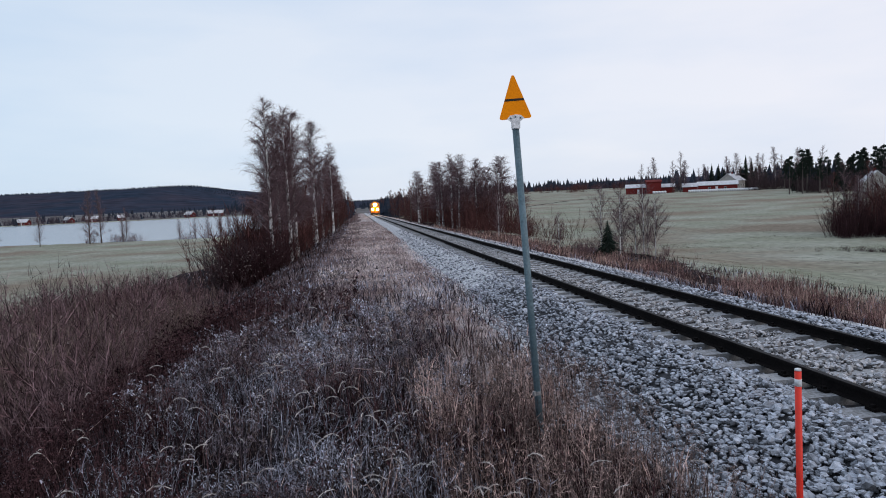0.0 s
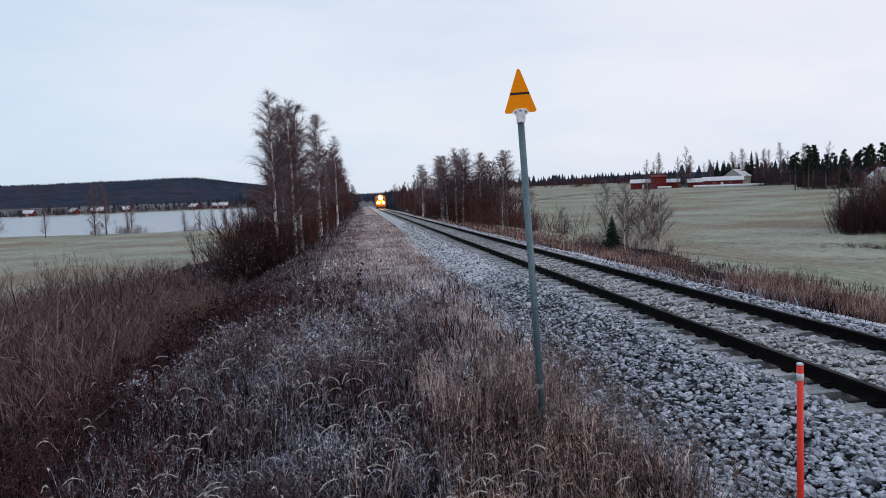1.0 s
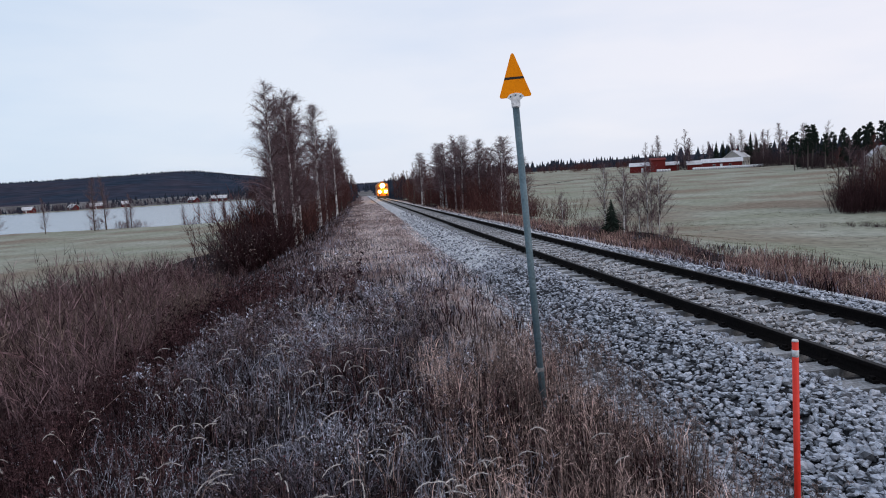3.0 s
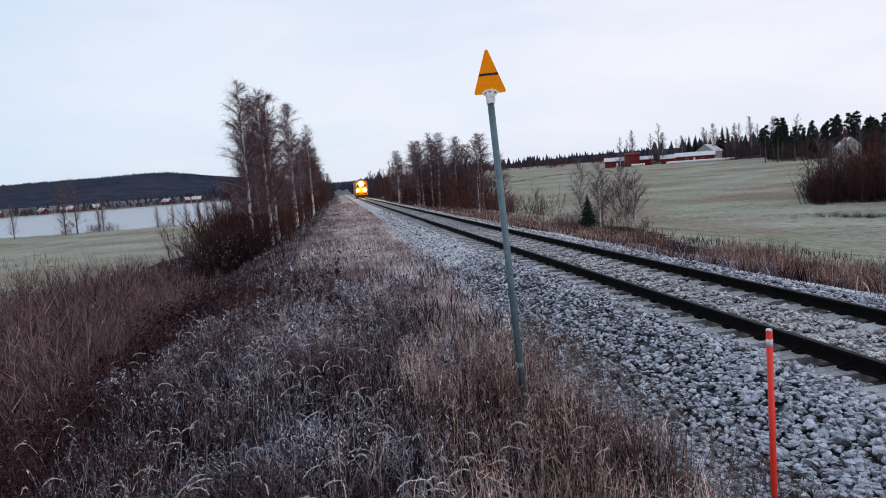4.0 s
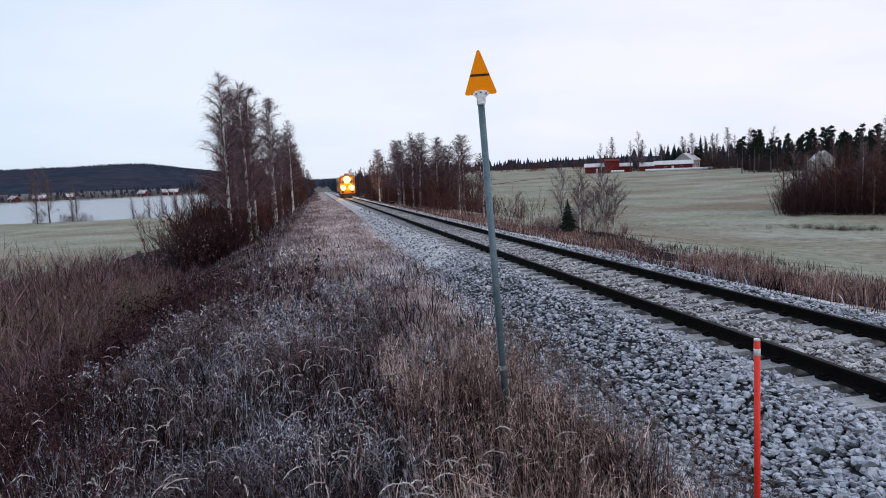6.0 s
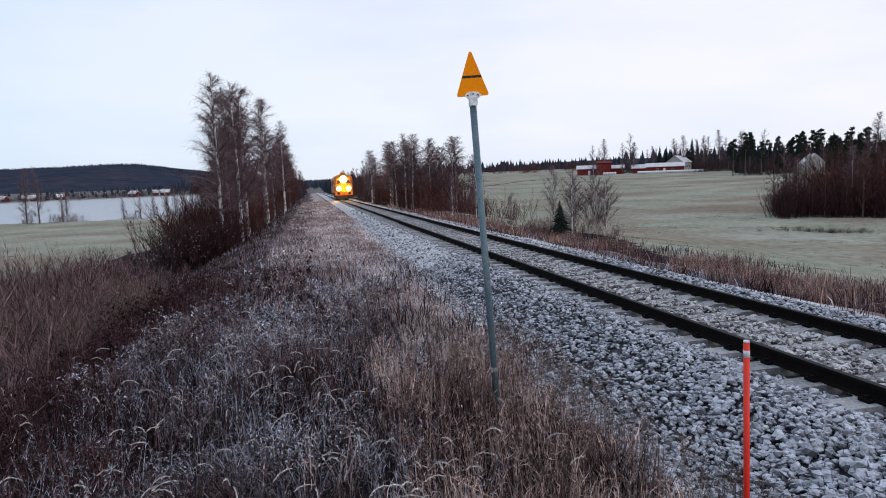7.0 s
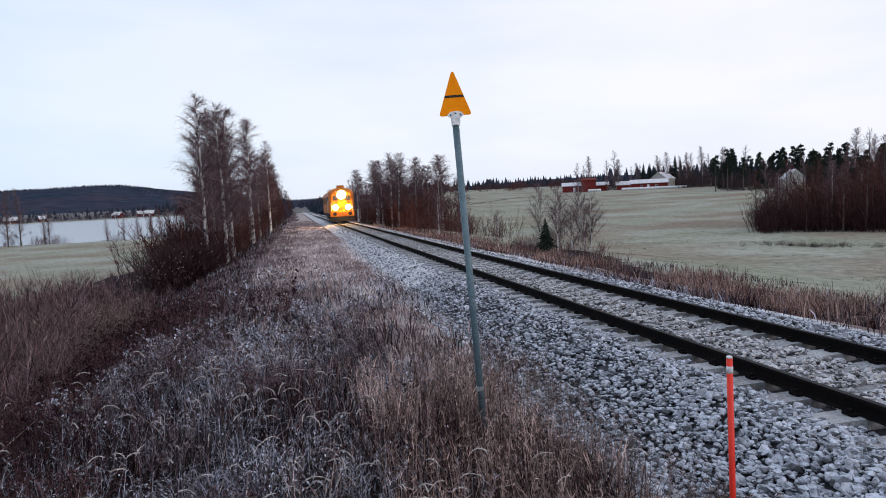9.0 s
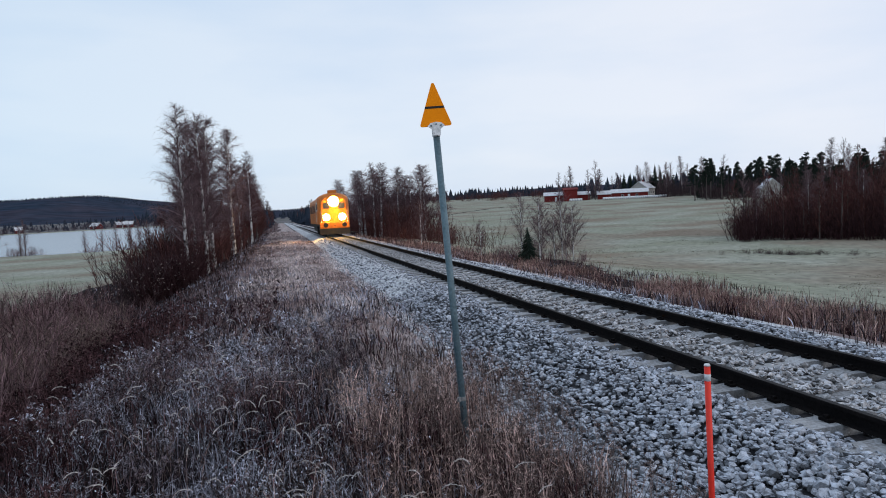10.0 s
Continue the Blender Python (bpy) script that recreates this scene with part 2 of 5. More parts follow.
def box(bm, x0, x1, y0, y1, z0, z1, bevel=0.0):
    v = [bm.verts.new((x, y, z)) for x in (x0, x1) for y in (y0, y1) for z in (z0, z1)]
    fs = [bm.faces.new([v[i] for i in q]) for q in ((0, 1, 3, 2), (4, 6, 7, 5), (0, 4, 5, 1), (2, 3, 7, 6), (0, 2, 6, 4), (1, 5, 7, 3))]
    if bevel:
        bmesh.ops.bevel(bm, geom=list({e for f in fs for e in f.edges}), offset=bevel, segments=2, affect="EDGES", profile=0.5)
    return bm


def boxes(*args, bevel=0.0):
    bm = bmesh.new()
    for a in args:
        box(bm, *a, bevel=bevel)
    return bm


def rod(bm, p, q, r0, r1=None, n=12):
    p, q = Vector(p), Vector(q)
    d = q - p
    m = Matrix.Translation((p + q) / 2) @ d.to_track_quat("Z", "Y").to_matrix().to_4x4()
    bmesh.ops.create_cone(bm, cap_ends=True, segments=n, radius1=r0, radius2=r0 if r1 is None else r1, depth=d.length, matrix=m)
    return bm


def prism(bm, outline, y0, y1):
    """A flat outline in x and z, given thickness along y."""
    a = [bm.verts.new((x, y0, z)) for x, z in outline]
    b = [bm.verts.new((x, y1, z)) for x, z in outline]
    bm.faces.new(a)
    bm.faces.new(b[::-1])
    for i in range(len(a)):
        j = (i + 1) % len(a)
        bm.faces.new((a[i], b[i], b[j], a[j]))
    return bm


def unit(v):
    return v / np.maximum(np.linalg.norm(v, axis=-1, keepdims=True), 1e-9)


def spikes(base, tip, r):
    """Thin three-sided tapered rods from base to tip."""
    base, tip = np.asarray(base, float), np.asarray(tip, float)
    d = unit(tip - base)
    h = np.where(np.abs(d[:, 2:3]) > 0.9, np.array([[1.0, 0, 0]]), np.array([[0, 0, 1.0]]))
    u = unit(np.cross(d, h))
    w = np.cross(d, u)
    r = np.broadcast_to(np.asarray(r, float), (len(base),))[:, None]
    V = np.stack([base + u * r, base + (-0.5 * u + 0.87 * w) * r, base + (-0.5 * u - 0.87 * w) * r, tip], 1).reshape(-1, 3)
    k = np.arange(len(base))[:, None, None] * 4
    F = (k + np.array([[0, 1, 3], [1, 2, 3], [2, 0, 3]])[None]).reshape(-1, 3)
    return V, F


def tube(points, radii, n=7):
    P, R = np.asarray(points, float), np.asarray(radii, float)
    V, F = [], []
    for i, (p, r) in enumerate(zip(P, R)):
        d = unit(P[min(i + 1, len(P) - 1)] - P[max(i - 1, 0)])
        h = np.array([1.0, 0, 0]) if abs(d[2]) > 0.8 else np.array([0, 0, 1.0])
        u = unit(np.cross(d, h))
        w = np.cross(d, u)
        a = np.arange(n) * 2 * np.pi / n
        V.append(p + (np.cos(a)[:, None] * u + np.sin(a)[:, None] * w) * r)
    V = np.concatenate(V)
    for i in range(len(P) - 1):
        for j in range(n):
            a, b, c, d = i * n + j, i * n + (j + 1) % n, (i + 1) * n + (j + 1) % n, (i + 1) * n + j
            F += [(a, b, c), (a, c, d)]
    return V, np.array(F)


def joined(parts):
    V, F, o = [], [], 0
    for v, f in parts:
        V.append(v)
        F.append(f + o)
        o += len(v)
    return np.concatenate(V), np.concatenate(F)


# ---- ground ----
def sstep(a, b, x):
    t = np.clip((x - a) / (b - a), 0, 1)
    return t * t * (3 - 2 * t)


def track_z(y):
    return GRADE * np.clip(y, -80, 420)


def lake_side(x, y):
    """1 inside the lake, 0 on land."""
    near = 188 + 8 * np.sin(x * 0.02) + 5 * np.sin(x * 0.06 + 1)
    far = 560 + 40 * np.sin(x * 0.006)
    return sstep(-7, 7, y - near) * sstep(-8, 8, far - y) * sstep(-8, 8, -24 - x - 0.02 * (y - 160))


def wobble(x, y):
    return (np.sin(x * 0.9 + np.sin(y * 0.7)) + np.sin(y * 1.1 + 1.3 * np.sin(x * 0.5))) * 0.03


def height(x, y):
    x, y = np.asarray(x, float), np.asarray(y, float)
    zt = track_z(y)
    r = np.hypot(x, y)
    # left: shoulder, bank, meadow, lake shore, far land, wooded hills
    left = np.minimum(-3.9 - 1.9 * sstep(30, 150, y), -0.4)
    left = left - 2.2 * lake_side(x, y)
    left = left + 7 * sstep(575, 720, y)
    ridge = 44 * sstep(-40, -430, x) + 8 * np.exp(-((x + 330) / 70) ** 2) + 1.2 * np.sin(x * 0.011)
    left = left + np.maximum(ridge, 1) * sstep(720, 1450, y)
    shoulder = zt - 0.42 + 0.06 * np.sin(x * 1.3 + y * 0.4)
    drop = 0.62 * sstep(-1.8, -7.0, x) + 0.38 * sstep(-6.0, -20.0, x)
    z_left = shoulder * (1 - drop) + left * drop
    # right: ditch, meadow that rises to the farm, woods
    meadow = -3.0 - 0.8 * sstep(30, 80, r) + 3.3 * sstep(90, 330, r) + 4.0 * sstep(340, 520, r)
    meadow = meadow + 20 * sstep(800, 1500, r) * sstep(150, 600, x)
    ditch = zt - 1.25
    z_r1 = shoulder - 0.1
    f1, f2 = sstep(8.2, 10.6, x), sstep(12.5, 26, x)
    z_right = (z_r1 * (1 - f1) + ditch * f1) * (1 - f2) + meadow * f2
    z = np.where(x < TRACK_X, z_left, z_right)
    far = sstep(300, 520, y)
    along = zt * 1.0 + 7 * sstep(520, 1400, y)
    core = sstep(60, 10, np.abs(x - TRACK_X))
    z = z * (1 - far * core) + along * far * core
    # bed of the ballast
    bed = sstep(3.6, 2.6, np.abs(x - TRACK_X)) * (1 - far)
    z = z * (1 - bed) + (zt - 0.50) * bed
    return z + wobble(x, y) * np.where(np.abs(x - TRACK_X) < 3.2, 0.0, 1.0)


def build_ground():
    xs = np.unique(np.round(np.concatenate([np.linspace(-9000, -900, 12), np.linspace(-900, -120, 66), np.linspace(-120, -16, 70), np.arange(-16, 28, 0.4),
                                            np.linspace(28, 260, 110), np.linspace(260, 1200, 48), np.linspace(1200, 9000, 12)]), 2))
    ys = np.unique(np.round(np.concatenate([np.linspace(-6000, -80, 14), np.linspace(-80, -4, 24), np.arange(-4, 40, 0.5), np.linspace(40, 220, 120),
                                            np.linspace(220, 900, 100), np.linspace(900, 1700, 40), np.linspace(1700, 9000, 12)]), 2))
    X, Y = np.meshgrid(xs, ys)
    V = np.stack([X, Y, height(X, Y)], -1).reshape(-1, 3)
    nx, ny = len(xs), len(ys)
    i, j = np.meshgrid(np.arange(nx - 1), np.arange(ny - 1))
    a = (j * nx + i).ravel()
    F = np.stack([a, a + 1, a + nx + 1, a + nx], 1)
    c = V[F].mean(1)
    x, y = c[:, 0], c[:, 1]
    idx = np.zeros(len(F), int)
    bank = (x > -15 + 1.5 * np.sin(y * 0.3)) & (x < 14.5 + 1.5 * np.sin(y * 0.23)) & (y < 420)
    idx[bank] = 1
    idx[bank & (x < 3) & (x > -5 + np.sin(y * 0.7)) & (y > 9.5 + 1.5 * np.sin(x * 1.9))] = 6
    idx[(x > 8.1) & (x < 12) & (y < 420)] = 5
    idx[(x > 0.1 + 0.5 * np.sin(y * 0.5)) & (x < 3) & (y > 13 - 5 * sstep(0.2, 1.6, x) + 2 * np.sin(x * 2.3)) & (y < 420)] = 5
    idx[(np.abs(x - TRACK_X) < 3.0 - 0.8 * sstep(30, 60, y)) & (y < 420)] = 2
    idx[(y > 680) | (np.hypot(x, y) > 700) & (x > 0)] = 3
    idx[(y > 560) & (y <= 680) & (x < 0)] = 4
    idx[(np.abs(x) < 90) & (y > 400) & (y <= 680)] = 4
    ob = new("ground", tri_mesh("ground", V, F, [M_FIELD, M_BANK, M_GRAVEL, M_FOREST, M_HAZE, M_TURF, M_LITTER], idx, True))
    return tagged(ob, "frosty meadows, brown grassy embankment with shade-dark soil, haze-blue wooded far slopes", "ground", kind="structure")


build_ground()

m_water = bpy.data.materials.new("still_lake_water")
m_water.use_nodes = True
_b = m_water.node_tree.nodes["Principled BSDF"]
_b.inputs["Base Color"].default_value = (0.15, 0.19, 0.245, 1)
_b.inputs["Roughness"].default_value = 0.22
_b.inputs["Specular IOR Level"].default_value = 0.35
_t, _bp = m_water.node_tree.nodes.new("ShaderNodeTexNoise"), m_water.node_tree.nodes.new("ShaderNodeBump")
_t.inputs["Scale"].default_value = 0.6
_bp.inputs["Strength"].default_value, _bp.inputs["Distance"].default_value = 0.08, 0.1
m_water.node_tree.links.new(_t.outputs["Fac"], _bp.inputs["Height"])
m_water.node_tree.links.new(_bp.outputs["Normal"], _b.inputs["Normal"])
bm = bmesh.new()
bm.faces.new([bm.verts.new(p) for p in ((-1500, 120, LAKE_Z), (-12, 120, LAKE_Z), (-12, 640, LAKE_Z), (-1500, 640, LAKE_Z))])
tagged(part("lake", bm, m_water), "pale still lake mirroring the overcast sky", "lake", kind="structure")

# ---- railway ----
def build_track():
    track = tagged(empty("railway_track"), "single railway track, dark rails on frosty concrete sleepers", "railway track", kind="structure")
    y0, y1 = -40.0, 420.0
    prof = [(-0.062, -0.138), (0.062, -0.138), (0.062, -0.130), (0.012, -0.116), (0.008, -0.042), (0.034, -0.034), (0.034, -0.006),
            (0.028, 0.0), (-0.028, 0.0), (-0.034, -0.006), (-0.034, -0.034), (-0.008, -0.042), (-0.012, -0.116), (-0.062, -0.130)]
    for side in (-1, 1):
        bm = prism(bmesh.new(), [(x + TRACK_X + side * 0.7525, z) for x, z in prof], 0.0, 1.0)
        for v in bm.verts:
            y = y0 if v.co.y < 0.5 else y1
            v.co = (v.co.x, y, v.co.z + GRADE * y)
        rail = part("rail", bm, M_RAIL, track, "dark rusty steel rail with a worn head")
        rail.data.materials.append(M_RAILTOP)
        for f in rail.data.polygons:
            if f.normal.z > 0.9 and f.center.z > GRADE * f.center.y - 0.004:
                f.material_index = 1
    bm = bmesh.new()
    prism(bm, [(-1.3, -0.10), (1.3, -0.10), (1.3, 0.075), (1.27, 0.10), (0.5, 0.10), (0.38, 0.065), (-0.38, 0.065), (-0.5, 0.10), (-1.27, 0.10), (-1.3, 0.075)], -0.13, 0.13)
    me = bpy.data.meshes.new("sleeper")
    bmesh.ops.recalc_face_normals(bm, faces=bm.faces)
    bm.to_mesh(me)
    bm.free()
    me.materials.append(M_CONC)
    clip = bpy.data.meshes.new("rail_clip")
    bm = boxes((-0.03, 0.03, -0.055, 0.055, 0.0, 0.028), (-0.018, 0.018, -0.02, 0.02, 0.028, 0.055))
    bmesh.ops.recalc_face_normals(bm, faces=bm.faces)
    bm.to_mesh(clip)
    bm.free()
    clip.materials.append(M_RAIL)
    for k in range(290):
        y = -2.2 + 0.6 * k
        s = mesh_part("sleeper", me, track)
        s.location = (TRACK_X + random.uniform(-0.012, 0.012), y + random.uniform(-0.02, 0.02), GRADE * y - 0.238)
        s.rotation_euler = (math.atan(GRADE), 0, random.uniform(-0.008, 0.008))
        if k < 60:
            for side in (-1, 1):
                for e in (-0.105, 0.105):
                    c = mesh_part("rail_clip", clip, track)
                    c.location = (TRACK_X + side * 0.7525 + e, y, GRADE * y - 0.136)
    return track


def ballast_z(x, y):
    """Top of the ballast: level between the sleepers, sloped shoulders."""
    d = np.abs(x - TRACK_X)
    return track_z(y) - 0.160 - np.clip(d - 1.62, 0, 1.35) * 0.36 - 0.04 * sstep(0.5, 0.2, np.abs(d - 0.75)) + 0.022 * sstep(0.98, 1.2, d) * sstep(2.0, 1.6, d)


def stone_shapes(n):
    """Angular crushed stones."""
    out = []
    for _ in range(n):
        bm = bmesh.new()
        bmesh.ops.create_icosphere(bm, subdivisions=1, radius=1.0)
        V = np.array([v.co[:] for v in bm.verts])
        F = np.array([[v.index for v in f.verts] for f in bm.faces])
        bm.free()
        for _k in range(9):
            a = unit(rng.normal(size=3))
            s = V @ a
            cut = rng.uniform(0.45, 0.8)
            V = V - np.maximum(s - cut, 0)[:, None] * a
        V = V * np.array([1.0, rng.uniform(0.6, 0.9), rng.uniform(0.38, 0.62)])
        out.append((V, F))
    return out


STONES = stone_shapes(10)


def turned(a, tilt, axis):
    """Turns about the upright, then a lean about a level axis."""
    c, q = np.cos(a), np.sin(a)
    o, l = np.zeros_like(a), np.ones_like(a)
    Z = np.stack([np.stack([c, -q, o], -1), np.stack([q, c, o], -1), np.stack([o, o, l], -1)], 1)
    u, v, ct, st = np.cos(axis), np.sin(axis), np.cos(tilt), np.sin(tilt)
    T = np.stack([np.stack([ct + u * u * (1 - ct), u * v * (1 - ct), v * st], -1),
                  np.stack([u * v * (1 - ct), ct + v * v * (1 - ct), -u * st], -1),
                  np.stack([-v * st, u * st, ct], -1)], 1)
    return T @ Z


def stone_bed(P, size):
    parts = []
    kind = rng.integers(0, len(STONES), len(P))
    a, tilt, axis = rng.uniform(0, 6.283, len(P)), rng.normal(0, 0.65, len(P)), rng.uniform(0, 6.283, len(P))
    R = turned(a, tilt, axis)
    for k, (V, F) in enumerate(STONES):
        s = kind == k
        n = int(s.sum())
        W = np.einsum("nij,vj->nvi", R[s], V) * size[s][:, None, None] + P[s][:, None]
        parts.append((W.reshape(-1, 3), (F[None] + (np.arange(n) * len(V))[:, None, None]).reshape(-1, 3)))
    return joined(parts)


def build_ballast():
    bed = tagged(empty("ballast"), "heaped grey crushed stone ballast under hoarfrost", "ballast", kind="structure")
    # core of the bed, as one solid sheet; near part dark for shade between stones
    xs = np.linspace(TRACK_X - 3.1, TRACK_X + 3.1, 40)
    ys = np.concatenate([np.arange(-40, 60, 0.5), np.arange(60, 421, 6.0)])
    X, Y = np.meshgrid(xs, ys)
    X = TRACK_X + (X - TRACK_X) * (1 - 0.26 * sstep(30, 60, Y))
    V = np.stack([X, Y, ballast_z(X, Y) - 0.035 + 0.012 * np.sin(X * 9) * np.sin(Y * 7)], -1).reshape(-1, 3)
    i, j = np.meshgrid(np.arange(len(xs) - 1), np.arange(len(ys) - 1))
    a = (j * len(xs) + i).ravel()
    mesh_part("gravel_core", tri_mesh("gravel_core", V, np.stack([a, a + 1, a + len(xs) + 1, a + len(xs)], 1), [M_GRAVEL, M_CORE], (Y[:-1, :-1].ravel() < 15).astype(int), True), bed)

    def scatter(n, ya, yb, xa, xb, s0, s1):
        y = ya * (yb / ya) ** rng.random(n) if ya > 0 else rng.uniform(ya, yb, n)
        x = rng.uniform(xa, xb, n)
        d = np.abs(x - TRACK_X)
        on_sleeper = (np.abs(((y + 2.2 + 0.3) % 0.6) - 0.3) < 0.12) & (d < 1.30) & (rng.random(n) < np.where(d > 0.95, 0.45, 0.8))
        on_rail = np.abs(d - 0.7525) < 0.12
        edge = rng.random(n) < sstep(3.15, 2.35, d + 0.8 * sstep(30, 60, y) - 0.4 * sstep(10, 6, y))
        keep = ~on_sleeper & ~on_rail & edge
        x, y = x[keep], y[keep]
        size = rng.uniform(s0, s1, len(x)) * (1 + 0.6 * (rng.random(len(x)) < 0.12))
        z = np.maximum(ballast_z(x, y), height(x, y) + 0.005) + size * rng.uniform(-0.35, 0.35, len(x))
        return np.stack([x, y, z], -1), size

    P1, s1 = scatter(3500, -1.0, 2.6, 2.1, 8.2, 0.022, 0.042)
    P2, s2 = scatter(44000, 2.6, 17, 1.8, 8.2, 0.023, 0.054)
    P3, s3 = scatter(7000, 17, 60, 2.2, 8.0, 0.03, 0.055)
    P, S = np.concatenate([P1, P2, P3]), np.concatenate([s1, s2, s3])
    near = np.flatnonzero((P[:, 1] > 3.4) & (P[:, 1] < 5.6) & (P[:, 0] > 2.6) & (P[:, 0] < 4.1))[:300]
    rest = np.setdiff1d(np.arange(len(P)), near)
    between = np.abs(P[rest, 0] - TRACK_X) < 0.72
    for name, m, k in (("crushed_stones", M_STONE, rest[~between]), ("track_stones", M_STONE_IN, rest[between])):
        V, F = stone_bed(P[k], S[k])
        tagged(mesh_part(name, tri_mesh(name, V, F, [m]), bed), kind="stuff")
    shapes = [tri_mesh("stone", v, f, [M_STONE_OB]) for v, f in STONES]
    for k in near:
        o = mesh_part("stone", shapes[k % len(shapes)], bed)
        o.location, o.scale = P[k], (S[k],) * 3
        o.rotation_euler = (rng.normal(0, 0.4), rng.normal(0, 0.4), rng.uniform(0, 6.28))


# ---- sign and stake ----
def build_sign():
    foot, head = Vector((1.585, 5.60, -0.62)), Vector((1.478, 5.79, 2.43))
    up = (head - foot).normalized()
    sign = tagged(empty("track_sign", Matrix.Translation(foot) @ up.to_track_quat("Z", "Y").to_matrix().to_4x4() @ pose(0, 0, 0, 0, 0, 0)),
                  "amber triangular plate on a leaning galvanised pole in the grass", "sign")
    L = (head - foot).length
    bm = rod(bmesh.new(), (0, 0, 0), (0, 0, L + 0.02), 0.031, n=20)
    part("pole", bm, M_ZINC, sign, "blue-grey galvanised pole", True)
    # the plate is turned to face the walker
    turn = face_turn(up)

    def turned(bm):
        bmesh.ops.transform(bm, matrix=Matrix.Translation((0, 0, L)) @ turn, verts=bm.verts)
        return bm

    def tri(w, z0, z1, tipw, r=0.016):
        return [(-w + r, z0), (w - r, z0), (w - 0.003, z0 + 0.006), (w, z0 + r + 0.004), (tipw, z1 - 0.008), (tipw * 0.5, z1), (-tipw * 0.5, z1), (-tipw, z1 - 0.008), (-w, z0 + r + 0.004), (-w + 0.003, z0 + 0.006)]

    part("plate", turned(prism(bmesh.new(), tri(0.142, 0.058, 0.445, 0.014), -0.052, -0.046)), M_YELLOW, sign, "amber triangular plate")
    part("stripe", turned(prism(bmesh.new(), [(-0.090, 0.219), (0.090, 0.219), (0.083, 0.239), (-0.083, 0.239)], -0.0545, -0.0525)), M_BLACK, sign, "narrow black stripe")
    bm = prism(bmesh.new(), [(-0.036, -0.022), (0.036, -0.022), (0.038, 0.03), (0.078, 0.062), (0.05, 0.09), (0, 0.098), (-0.05, 0.09), (-0.078, 0.062), (-0.038, 0.03)], -0.062, -0.0535)
    rod(bm, (0, 0, -0.028), (0, 0, 0.04), 0.037, n=16)
    part("bracket", turned(bm), M_WHITE, sign, "white cast bracket")
    bm = rod(bmesh.new(), (0, 0, 0.60), (0, 0, 0.635), 0.034, n=16)
    box(bm, 0.028, 0.055, -0.012, 0.012, 0.595, 0.64, 0.004)
    part("clamp", bm, M_CONC, sign, "pale clamp low on the pole")
    for x, z in ((-0.045, 0.066), (0.045, 0.066), (0.0, 0.077)):
        part("bolt", turned(rod(bmesh.new(), (x, -0.068, z), (x, -0.061, z), 0.008, n=6)), M_ZINC, sign)


def face_turn(up):
    return up.to_track_quat("Z", "Y").to_matrix().to_4x4().inverted() @ pose(0, 0, 0, 0, -2.1, -8)


def build_stake():
    g = float(height(2.27, 3.04))
    stake = tagged(empty("marker_stake", Matrix.Translation((2.275, 3.03, g - 0.05)) @ pose(0, 0, 0, 0, -1.0, 0)), "slim red plastic stake with white bands, beside the ballast", "stake")
    H = 0.84 - g + 0.05
    part("shaft", rod(bmesh.new(), (0, 0, 0), (0, 0, H), 0.0165, n=16), M_RED, stake, "red plastic shaft", True)
    part("band", rod(bmesh.new(), (0, 0, H - 0.084), (0, 0, H - 0.046), 0.0175, n=16), M_WHITE, stake, "white reflective band", True)
    part("cap", rod(bmesh.new(), (0, 0, H - 0.002), (0, 0, H + 0.008), 0.0175, 0.015, n=16), M_WHITE, stake, "white cap", True)


